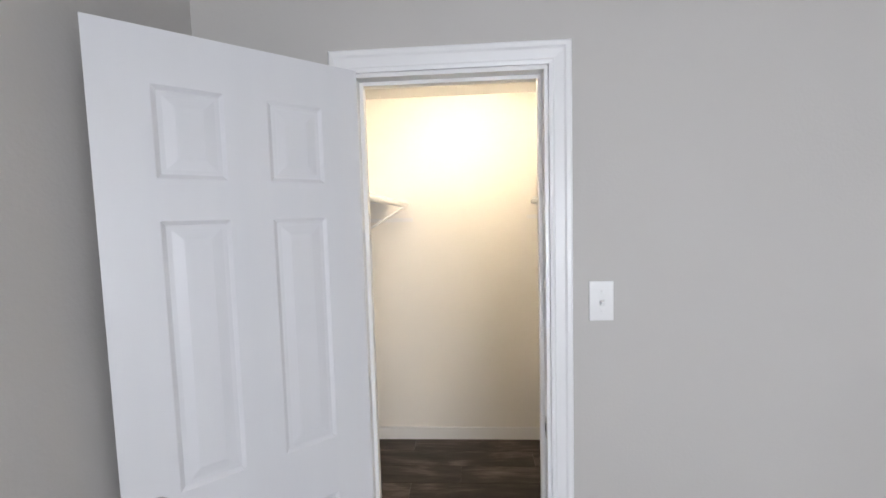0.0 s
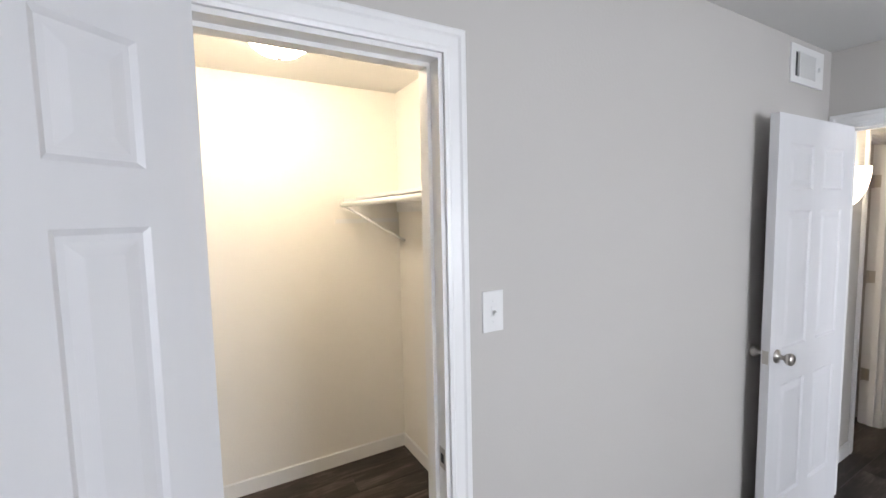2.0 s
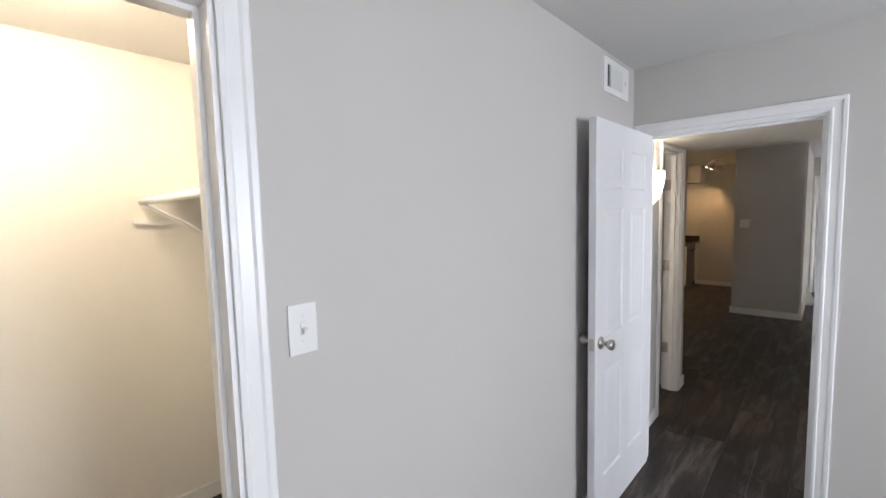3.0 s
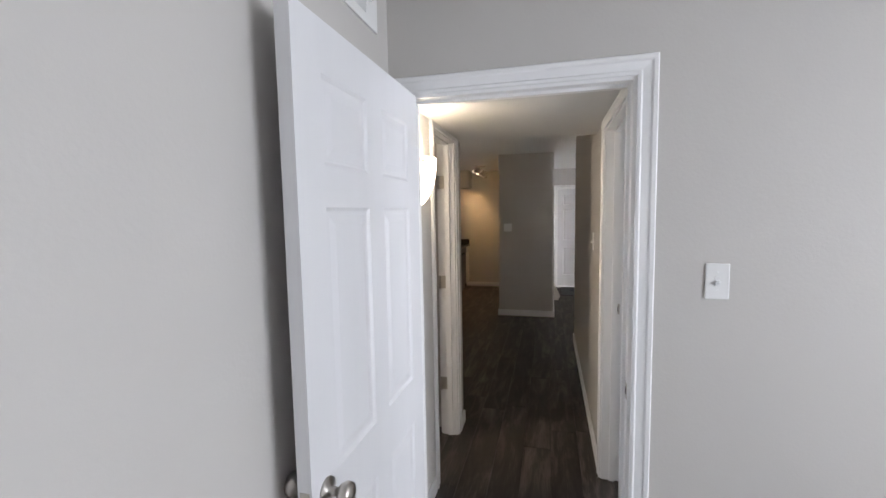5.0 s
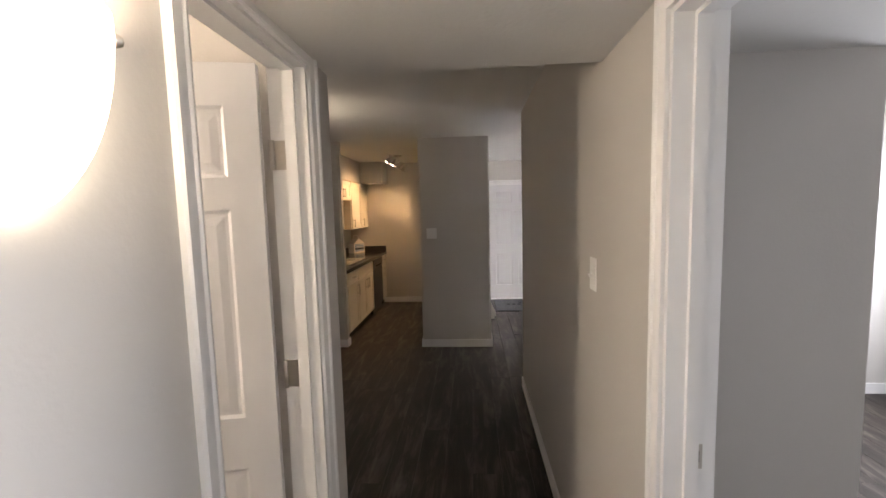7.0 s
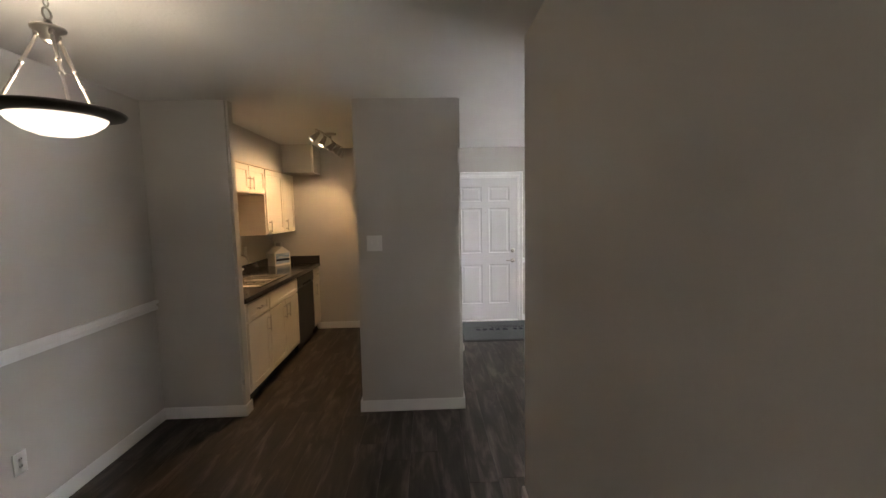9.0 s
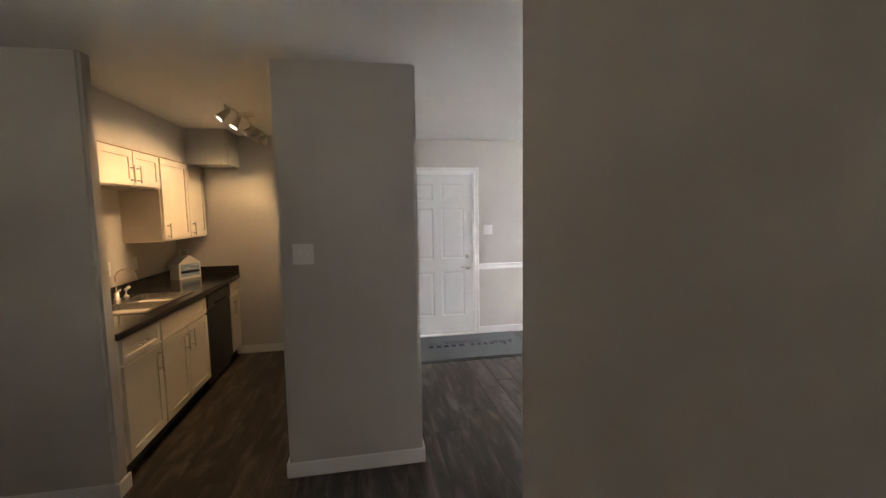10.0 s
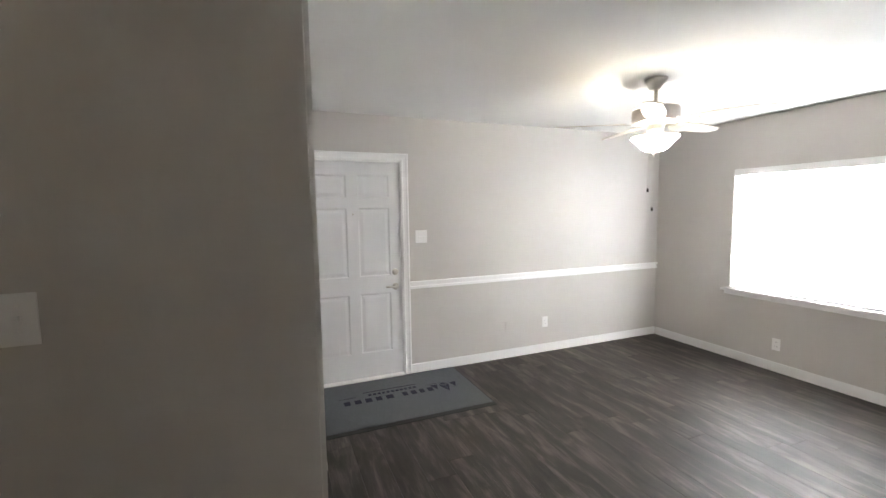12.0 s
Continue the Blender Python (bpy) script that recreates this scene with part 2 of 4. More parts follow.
structure("wall_kitchen_stub", rounded(wall_y(7.472, 7.58, 2.262, 2.89), [(7.472, 2.262), (7.58, 2.262)]), WALL, paint)
structure("wall_column", rounded(box(7.472, 10.064, 0.53, 1.342, B, H), [(7.472, 0.53), (7.472, 1.342)]), WALL, "greige painted wall block between kitchen and entry")
structure("wall_kitchen_east", wall_y(9.955, 10.177, 1.342, 2.89), WALL, paint)
structure("wall_east", wall_y(10.064, 10.177, -3.88, 1.342, [(*EN, 0, HEAD)]), WALL, paint)
structure("wall_south", wall_x(-3.88, -3.744, 6.235, 10.064, [(7.67, 9.152, 0.735, 1.945)]), WALL, paint)
structure("wall_living_west", wall_y(6.235, 6.35, -3.744, 0.18), WALL, paint)
structure("wall_side_room", wall_y(4.07, 4.185, -0.575, 0.18), WALL, paint)
structure("wall_side_room_south", wall_x(-3.0, -2.885, 2.753, 6.235, [(4.5, 5.7, 0.8, 2.0)]), WALL, paint)
structure("ceiling", box(-0.985, 10.177, -3.88, 3.0, H, H + 0.12), CEIL, "white lightly textured ceiling", "ceiling")
structure("ceiling_hall", box(2.753, 4.09, 0.295, 1.225, HC, H - 0.003), CEIL, "white lowered hall ceiling", "ceiling")
structure("ceiling_side_room", box(2.753, 4.07, -0.575, 0.18, HC, H - 0.003), CEIL, "white lowered ceiling inside a side room", "ceiling")
SOF = boxes([(7.58, 9.955, 2.575, 2.89, 2.092, H - 0.002), (9.565, 9.955, 2.195, 2.575, 2.092, H - 0.002)])
bmesh.ops.remove_doubles(SOF, verts=SOF.verts, dist=1e-5)
rounded(SOF, [(9.565, 2.195)])
structure("wall_kitchen_soffit", SOF, WALL, "greige boxed soffit above the kitchen cabinets", "soffit")
ground = structure("ground", box(-40, 50, -45, 45, -0.5, -0.35), material("lawn", (0.08, 0.11, 0.05), 0.9, second=(0.14, 0.13, 0.08), scale=2), "grass and earth outside the building", "ground")


def base(name, x0, x1, y0, y1):
    """A baseboard with a rounded top edge; the long side decides its way."""
    bm = bmesh.new()
    bx(bm, x0, x1, y0, y1, 0.0, 0.092)
    up = [e for e in bm.edges if all(v.co.z > 0.08 for v in e.verts)]
    bmesh.ops.bevel(bm, geom=up, offset=0.005, segments=2, affect="EDGES")
    structure("baseboard", bm, TRIM, "white painted baseboard", "baseboard")


T = 0.013
for s in [
    (-0.82, CL[0] - 0.07, 1.2 - T, 1.2), (CL[1] + 0.07, 2.638, 1.2 - T, 1.2), (-0.82, -0.82 + T, -2.6, 1.187),
    (2.638 - T, 2.638, -2.6, BD[0] - 0.07),
    (-0.82, 0.847, 2.878 - T, 2.878), (0.847 - T, 0.847, 1.315, 2.865), (-0.82, -0.82 + T, 1.315, 2.865),
    (2.753, HL[0] - 0.07, 1.225 - T, 1.225), (HL[1] + 0.07, 4.09 + T, 1.225 - T, 1.225),
    (HR[1] + 0.065, 6.35 + T, 0.295, 0.295 + T), (6.35, 6.35 + T, -3.744, 0.295), (4.09, 4.09 + T, 1.225, 2.877),
    (4.09, 7.472, 2.89 - T, 2.89), (7.472 - T, 7.472, 2.262 - T, 2.877), (7.472, 7.58, 2.262 - T, 2.262),
    (7.472 - T, 7.472, 0.53 - T, 1.342 + T), (7.472, 9.955, 1.342, 1.342 + T), (7.472, 10.064, 0.53 - T, 0.53),
    (9.955 - T, 9.955, 1.355, 2.325), (10.064 - T, 10.064, -3.744, EN[0] - 0.06), (6.363, 10.034, -3.744, -3.744 + T),
    (4.07 - T, 4.07, -0.575 - T, 0.18), (6.235 - T, 6.235, -2.885, 0.18), (4.07, 4.185, -0.575 - T, -0.575),
]:
    base("baseboard", *s)


def rail(x0, x1, y0, y1, z, axis):
    """A moulded chair rail: a flat back, a rounded nose above and a bead below."""
    bm = bmesh.new()
    for out, lo, hi in ((0.004, -0.036, 0.036), (0.024, 0.012, 0.036), (0.018, -0.036, -0.010)):
        bevel = 0.004 if out > 0.01 else 0.0
        d0 = 0.004 if out > 0.01 else 0.0
        if axis == "x":
            bx(bm, x0, x1, y1 - out, y1 - d0, z + lo, z + hi, bevel=bevel)
        else:
            bx(bm, x1 - out, x1 - d0, y0, y1, z + lo, z + hi, bevel=bevel)
    structure("trim_chair_rail", bm, TRIM, "white moulded chair rail across the wall", "chair rail")


rail(4.09, 7.472, 0, 2.89, 0.915, "x")
rail(0, 10.064, -3.744, EN[0] - 0.06, 0.868, "y")


# casing profile: distance from the opening's edge, height off the wall
PROFILE = [(0.0, 0.0), (0.0, 0.010), (0.010, 0.012), (0.016, 0.008), (0.042, 0.011), (0.048, 0.016), (0.060, 0.017), (0.065, 0.012), (0.065, 0.0)]


def casing(a, b, head, place, width=1.0):
    """Mitred door casing round an opening from a to b, in the plane x-z facing -y; place turns it onto its wall."""
    bm = bmesh.new()
    runs = []
    for d, h in PROFILE:
        d = d * width - 0.004
        runs.append([bm.verts.new(p) for p in ((a - d, -h, 0), (a - d, -h, head + d), (b + d, -h, head + d), (b + d, -h, 0))])
    for p, q in zip(runs, runs[1:]):
        for i in range(3):
            bm.faces.new((p[i], p[i + 1], q[i + 1], q[i]))
    for i in (0, 3):
        bm.faces.new([r[i] for r in runs])
    bmesh.ops.recalc_face_normals(bm, faces=bm.faces)
    bm.transform(place)
    structure("trim_door_casing", bm, TRIM, "white moulded door casing", "door casing")


def lining(a, b, head, depth, stop, place, tag):
    """Jambs, head and stops inside an opening; depth runs along +y from the face at y=0."""
    t = 0.016
    rows = [(a, a + t, 0.001, depth - 0.001, 0, head - t), (b - t, b, 0.001, depth - 0.001, 0, head - t), (a, b, 0.001, depth - 0.001, head - t, head)]
    s0, s1 = stop
    rows += [(a + t, a + t + 0.011, s0, s1, 0, head - t - 0.011), (b - t - 0.011, b - t, s0, s1, 0, head - t - 0.011), (a + t, b - t, s0, s1, head - t - 0.011, head - t)]
    bm = boxes(rows)
    bm.transform(place)
    return structure(tag, bm, TRIM, "white painted door jamb with stop", "door frame")


EAST = Matrix(((0, 1, 0, 0), (1, 0, 0, 0), (0, 0, 1, 0), (0, 0, 0, 1)))   # swaps x and y: a wall facing -x
NORTH = Matrix.Diagonal((1, -1, 1, 1))                                    # a wall facing +y
at_y = lambda y: Matrix.Translation((0, y, 0))
at_x = lambda x: Matrix.Translation((x, 0, 0))
casing(*CL, HEAD, at_y(1.2))
casing(*CL, HEAD, at_y(1.315) @ NORTH)
lining(*CL, HEAD, 0.115, (0.045, 0.075), at_y(1.2), "trim_closet_jamb")
casing(*BD, HEAD, at_x(2.638) @ EAST)
casing(*BD, HEAD, at_x(2.753) @ Matrix.Diagonal((-1, 1, 1, 1)) @ EAST, 0.09)
lining(*BD, HEAD, 0.115, (0.045, 0.075), at_x(2.638) @ EAST, "trim_bedroom_jamb")
casing(*HL, 2.072, at_y(1.225), 0.85)
casing(*HL, 2.075, at_y(1.34) @ NORTH)
lining(*HL, 2.075, 0.115, (0.035, 0.07), at_y(1.225), "trim_hall_north_jamb")
casing(*HR, HEAD, at_y(0.295) @ NORTH, 0.76)
casing(*HR, HEAD, at_y(0.18))
lining(*HR, HEAD, 0.115, (0.045, 0.075), at_y(0.295) @ NORTH, "trim_hall_south_jamb")
casing(*EN, HEAD, at_x(10.064) @ EAST)
lining(*EN, HEAD, 0.113, (0.06, 0.095), at_x(10.064) @ EAST, "trim_entry_jamb")
structure("trim_entry_threshold", box(10.02, 10.13, EN[0] + 0.016, EN[1] - 0.016, 0, 0.022, bevel=0.006), TRIM, "white painted entry threshold", "threshold")


# ---- doors ----
def door_leaf(thing_name, w, h, label, at, handle="knob", side=1, hinges=True, cols=(0.11, 0.10)):
    """A six-panel leaf, hinge edge on x=0, 35 mm thick about y=0; every panel is a part."""
    root = thing(thing_name, label, "door", at, kind="structure")
    t = 0.0175
    st, mu = cols
    pw = (w - 2 * st - mu) / 2
    xs = [0, st, st + pw, st + pw + mu, w - st, w]
    k = h / 2.02
    zs = [0.0, 0.235 * k, 0.80 * k, 0.965 * k, 1.60 * k, 1.695 * k, 1.90 * k, h]
    rows = []
    for i in range(5):
        for j in range(7):
            if not (i in (1, 3) and j in (1, 3, 5)):
                rows.append((xs[i], xs[i + 1], -t, t, zs[j], zs[j + 1]))
    bm = boxes(rows)
    bmesh.ops.remove_doubles(bm, verts=bm.verts, dist=1e-5)
    inner = [f for f in bm.faces if all(len(e.link_faces) > 2 or e.is_boundary is False for e in f.edges) and
             any(f is not g and (f.calc_center_median() - g.calc_center_median()).length < 1e-5 for g in f.edges[0].link_faces)]
    if inner:
        bmesh.ops.delete(bm, geom=inner, context="FACES_ONLY")
    part("leaf", bm, DOOR, root)
    for i in (1, 3):
        for j in (1, 3, 5):
            a, b, c, d = xs[i], xs[i + 1], zs[j], zs[j + 1]
            bm = bmesh.new()
            for s in (-1, 1):
                loops = []
                for inset, y in ((0, t), (0.010, t - 0.006), (0.020, t - 0.006), (0.044, t - 0.002)):
                    loops.append([bm.verts.new((x, s * y, z)) for x, z in ((a + inset, c + inset), (b - inset, c + inset), (b - inset, d - inset), (a + inset, d - inset))])
                for p, q in zip(loops, loops[1:]):
                    for n in range(4):
                        bm.faces.new((p[n], p[(n + 1) % 4], q[(n + 1) % 4], q[n]))
                bm.faces.new(loops[-1])
            bmesh.ops.recalc_face_normals(bm, faces=bm.faces)
            part("panel", bm, DOOR, root)
    if handle == "knob":
        for s in (-1, 1):
            kn = lathe([(0, 0), (0.031, 0), (0.031, 0.006), (0.012, 0.010), (0.010, 0.030), (0.020, 0.036), (0.027, 0.048), (0.026, 0.060), (0.018, 0.066), (0, 0.067)], 24)
            part("door_handle", kn, NICKEL, root, "satin nickel round knob", pose(w - 0.06, s * t, 0.945 * k, -90 * s))
        part("latch_plate", box(w - 0.0005, w + 0.0015, -0.012, 0.012, 0.915 * k, 0.975 * k), NICKEL, root)
    if hinges:
        for z in (0.22, 1.02, 1.80):
            bm = tube([(0.0, 0, z * k - 0.045), (0.0, 0, z * k + 0.045)], 0.007)
            bx(bm, 0.001, 0.003, -t + 0.002, t - 0.002, z * k - 0.044, z * k + 0.044)
            part("hinge", bm, NICKEL, root, "nickel butt hinge", pose(-0.004, side * (t + 0.004), 0))
    return root


def leaf_pose(hinge, free):
    a = math.degrees(math.atan2(free[1] - hinge[1], free[0] - hinge[0]))
    return pose(hinge[0], hinge[1], 0.012, 0, 0, a)


door_leaf("door_1", 0.61, 2.025, "white six-panel closet door standing open into the room", leaf_pose((-0.325, 1.178), (-0.781, 0.768)), side=-1)
door_leaf("door_2", 0.792, 2.02, "white six-panel bedroom door open back against the wall", leaf_pose((2.628, 1.104), (1.837, 1.114)), side=-1)
door_3 = door_leaf("door_3", 0.56, 2.05, "white six-panel door on three hinges opened into a dark room", leaf_pose((3.864, 1.362), (3.74, 1.92)), side=-1, hinges=False, cols=(0.095, 0.085))
entry = door_leaf("door_4", 0.90, 2.0, "closed white six-panel front door with lever and deadbolt", pose(10.064 + 0.032, EN[1] - 0.02, 0.024, 0, 0, -90), handle="", hinges=False)
part("deadbolt", lathe([(0, 0), (0.030, 0), (0.030, 0.008), (0.024, 0.018), (0.010, 0.020), (0, 0.020)], 24), NICKEL, entry, "round nickel deadbolt", pose(0.835, -0.0175, 0.985, 90))
lever = lathe([(0, 0), (0.032, 0), (0.032, 0.008), (0.014, 0.014), (0.012, 0.040), (0, 0.042)], 24)
lv = part("door_handle", lever, NICKEL, entry, "nickel lever handle", pose(0.835, -0.0175, 0.845, 90))
part("lever", tube([(0.0, 0.0, 0.036), (-0.03, 0.0, 0.042), (-0.10, 0.006, 0.044)], 0.008), NICKEL, lv)
part("peephole", lathe([(0, 0), (0.008, 0), (0.008, 0.004), (0, 0.004)], 12), NICKEL, entry, "", pose(0.455, -0.0175, 1.53, 90))

for z in (0.38, 1.11, 1.80):
    bm = tube([(3.880, 1.338, z - 0.045), (3.880, 1.338, z + 0.045)], 0.0075)
    bx(bm, 3.8865, 3.8885, 1.296, 1.336, z - 0.044, z + 0.044)
    bm.transform(door_3.matrix_basis.inverted())
    part("hinge", bm, NICKEL, door_3, "nickel butt hinge")


def strike(at):
    ob = thing("strike_plate", "small nickel strike plate set in the door jamb", "strike plate", at)
    part("plate", box(-0.015, 0.015, -0.0015, 0, -0.03, 0.03), NICKEL, ob)
    part("latch_hole", box(-0.008, 0.008, -0.0022, -0.0015, -0.013, 0.013), DARK, ob)


strike(pose(CL[1] - 0.016, 1.222, 0.94, 0, 0, -90))
strike(pose(HR[1] - 0.016, 0.222, 1.03, 0, 0, -90))
strike(pose(2.658, BD[0] + 0.016, 0.94, 0, 0, 180))


# ---- wall plates ----
def switch(at, gangs, label, flip=False):
    w = 0.036 + 0.023 * (gangs - 1)
    ob = thing("light_switch", label, "light switch", at, group="wall plates")
    part("plate", box(-w, w, -0.006, 0, -0.060, 0.060, bevel=0.003), PLATE, ob)
    for g in range(gangs):
        c = (g - (gangs - 1) / 2) * 0.046
        part("bezel", box(c - 0.0085, c + 0.0085, -0.008, -0.006, -0.016, 0.016, bevel=0.001), PLATE, ob)
        bm = bmesh.new()
        bx(bm, c - 0.005, c + 0.005, -0.020, -0.006, -0.006, 0.006, bevel=0.0015)
        bm.transform(Matrix.Rotation(radians(-18 if flip else 18), 4, "X"))
        part("toggle", bm, PLATE, ob)
        for z in (-0.030, 0.030):
            part("screw", lathe([(0, 0), (0.003, 0), (0.0025, 0.001), (0, 0.001)], 8), PLATE, ob, "", pose(c, -0.006, z, 90))


FX, FY, FS, FN = -90, 0, 180, 180
switch(pose(0.394, 1.2, 1.345), 1, "white single toggle switch beside the closet casing")
switch(pose(2.638, 0.053, 1.35, 0, 0, -90), 1, "white single toggle switch beside the bedroom doorway")
switch(pose(4.160, 0.295, 1.375, 0, 0, 180), 1, "white single toggle switch on the hall wall")
switch(pose(7.472, 1.204, 1.350, 0, 0, -90), 2, "white double toggle switch on the wall block", True)
switch(pose(10.064, -0.668, 1.332, 0, 0, -90), 2, "white double toggle switch beside the front door")


def outlet(at, label, blank=False):
    ob = thing("blank_plate" if blank else "wall_outlet", label, "outlet", at, group="wall plates")
    part("plate", box(-0.035, 0.035, -0.007, 0, -0.057, 0.057, bevel=0.0015), WALL if blank else PLATE, ob)
    if not blank:
        for z in (-0.02, 0.02):
            s = part("socket", box(-0.016, 0.016, -0.007, -0.005, z - 0.014, z + 0.014, bevel=0.001), PLATE, ob)
            for x in (-0.006, 0.006):
                part("slot", box(x - 0.001, x + 0.001, -0.0075, -0.007, z - 0.004, z + 0.006), DARK, s)


outlet(pose(10.064, -2.095, 0.336, 0, 0, -90), "white duplex outlet low on the wall")
outlet(pose(10.064, -1.63, 0.33, 0, 0, -90), "painted blank cover plate low on the wall", True)
outlet(pose(8.684, -3.744, 0.263, 0, 0, 180), "white duplex outlet under the window")
outlet(pose(6.32, 2.89, 0.36), "white duplex outlet under the chair rail")
outlet(pose(8.70, 2.89, 1.16), "ivory outlet above the sink")
outlet(pose(9.10, 2.89, 1.16), "ivory outlet above the kitchen counter")

# ---- bedroom and closet ----
vent = thing("wall_vent", "white louvred register high on the wall near the ceiling", "vent", pose(2.342, 1.2, 2.320))
part("frame", boxes([(-0.18, 0.18, -0.008, 0, 0.058, 0.09), (-0.18, 0.18, -0.008, 0, -0.09, -0.058), (-0.18, -0.135, -0.008, 0, -0.058, 0.058), (0.085, 0.18, -0.008, 0, -0.058, 0.058)]), PLATE, vent)
part("backing", box(-0.135, 0.085, -0.002, -0.001, -0.058, 0.058), DARK, vent)
for i in range(9):
    bm = box(-0.085, 0.084, -0.0065, 0.0065, -0.0008, 0.0008)
    part("slat", bm, PLATE, vent, "", pose(0, -0.0075, -0.05 + i * 0.0125, -38))
part("divider", box(-0.098, -0.086, -0.011, 0, -0.058, 0.058), PLATE, vent)
part("lever", box(0.11, 0.118, -0.02, -0.008, -0.012, 0.012, bevel=0.002), PLATE, vent)

dome = thing("closet_light", "lit flush dome lamp of frosted glass on the closet ceiling", "ceiling light", pose(0.008, 2.185, H))
part("pan", lathe([(0, 0), (0.15, 0), (0.155, -0.012), (0.14, -0.022), (0, -0.022)]), NICKEL, dome)
part("shade", lathe([(0.14, -0.022), (0.135, -0.050), (0.115, -0.082), (0.08, -0.108), (0.04, -0.122), (0, -0.126)]), CLOSETGLOBE, dome, "glowing frosted glass dome")
part("finial", lathe([(0, -0.125), (0.011, -0.127), (0.011, -0.134), (0.005, -0.140), (0, -0.141)], 14), NICKEL, dome)


def closet_shelf(side, wall):
    """A shelf board on cleats with a clothes rod; side is +1 toward +x."""
    ob = thing("closet_shelf", "white wooden shelf with clothes rod along the closet wall", "shelf", at_x(wall))
    s = -side
    a, b = sorted((0.0, s * 0.30))
    part("board", box(a, b, 1.33, 2.868, 1.735, 1.753, bevel=0.002), TRIM, ob)
    c0, c1 = sorted((0.0, s * 0.018))
    part("cleat", box(c0, c1, 1.33, 2.868, 1.65, 1.735), TRIM, ob)
    e0, e1 = sorted((s * 0.02, s * 0.436))
    part("end_cleat", box(e0, e1, 2.860, 2.878, 1.585, 1.612), TRIM, ob)
    part("rod", tube([(s * 0.40, 1.33, 1.70), (s * 0.40, 2.83, 1.70)], 0.016), TRIM, ob, "white painted clothes rod")
    part("bracket", tube([(s * 0.005, 2.78, 1.46), (s * 0.40, 2.78, 1.69)], 0.008), TRIM, ob, "white slanting shelf bracket")
    part("bracket_arm", box(*sorted((0.0, s * 0.41)), 2.772, 2.788, 1.715, 1.735), TRIM, ob)


closet_shelf(1, 0.847)
closet_shelf(-1, -0.82)

# windows behind the walker: frame, sill and closed blind
for name, x0, x1, y in (("window_1", 0.1, 1.7, -2.715), ("window_2", 4.5, 5.7, -3.0)):
    w = thing(name, "white framed window with closed white blinds", "window", kind="structure")
    part("window_frame", boxes([(x0, x0 + 0.04, y + 0.01, y + 0.06, 0.8, 2.0), (x1 - 0.04, x1, y + 0.01, y + 0.06, 0.8, 2.0), (x0 + 0.04, x1 - 0.04, y + 0.01, y + 0.06, 0.8, 0.84), (x0 + 0.04, x1 - 0.04, y + 0.01, y + 0.06, 1.96, 2.0)]), TRIM, w)
    part("blind", boxes([(x0 + 0.005, x1 - 0.005, y + 0.068, y + 0.072, 0.803 + 0.045 * i, 0.847 + 0.045 * i) for i in range(26)]), BLIND, w)
    part("window_sill", box(x0 - 0.04, x1 + 0.04, y + 0.075, y + 0.14, 0.775, 0.80, bevel=0.004), TRIM, w)

# ---- hall ----
sc = thing("wall_sconce", "lit half-bowl wall sconce of frosted white glass", "wall lamp", pose(3.03, 1.225, 1.62))
bm = bmesh.new()
rows = 12
prev = None
for i in range(rows + 1):
    z = 0.235 * i / rows
    r = 0.105 * math.sin(math.pi / 2 * min(1.0, (i / rows) ** 0.62)) + 0.006
    ring = [bm.verts.new((r * math.cos(math.pi + math.pi * k / 20), 0.92 * r * math.sin(math.pi + math.pi * k / 20), z)) for k in range(21)]
    if prev:
        for k in range(20):
            f = bm.faces.new((prev[k], prev[k + 1], ring[k + 1], ring[k]))
            f.smooth = True
    else:
        bm.faces.new(ring)
    prev = ring
part("shade", bm, SCONCE, sc, "glowing frosted glass half bowl")
part("back_plate", box(-0.06, 0.06, -0.012, 0, 0.08, 0.20, bevel=0.004), NICKEL, sc)
for x in (-0.085, 0.085):
    part("knob", lathe([(0, 0), (0.008, 0), (0.009, 0.005), (0.006, 0.011), (0, 0.013)], 14), NICKEL, sc, "", pose(x, -0.062, 0.215, 90, 0, 40 if x > 0 else -40))

# ---- dining ----
pd = thing("pendant_lamp", "lit bowl pendant with dark rim on nickel rods", "pendant lamp", pose(5.86, 2.15, 0))
part("canopy", lathe([(0, 2.44), (0.062, 2.44), (0.060, 2.425), (0.03, 2.41), (0, 2.408)]), NICKEL, pd)
part("loop", tube([(0.018 * math.cos(a), 0, 2.330 + 0.020 * math.sin(a)) for a in [2 * math.pi * i / 16 for i in range(17)]], 0.004), NICKEL, pd)
for z, turn in ((2.398, 0), (2.372, 90)):
    part("chain_link", tube([(0, 0.010 * math.cos(a), 0.016 * math.sin(a)) for a in [2 * math.pi * i / 12 for i in range(13)]], 0.003), NICKEL, pd, "", pose(0, 0, z, 0, 0, turn))
part("hub", lathe([(0, 2.345), (0.012, 2.342), (0.016, 2.325), (0.052, 2.318), (0.052, 2.308), (0.030, 2.296), (0.026, 2.275), (0.014, 2.262), (0, 2.26)]), NICKEL, pd, "", pose(0, 0, -0.035))
for k in range(3):
    a = radians(k * 120 + 232)
    p0, p1 = Vector((0.036 * math.cos(a), 0.036 * math.sin(a), 2.250)), Vector((0.165 * math.cos(a), 0.165 * math.sin(a), 1.995))
    rod = part("rod", tube([p0, p1], 0.0065, 8), NICKEL, pd)
    for u in (0.36, 0.56):
        part("collar", tube([p0.lerp(p1, u), p0.lerp(p1, u + 0.03)], 0.0095, 8), NICKEL, rod)
    part("hook", tube([p0, p0 + Vector((0, 0, 0.02))], 0.009, 8), NICKEL, pd)
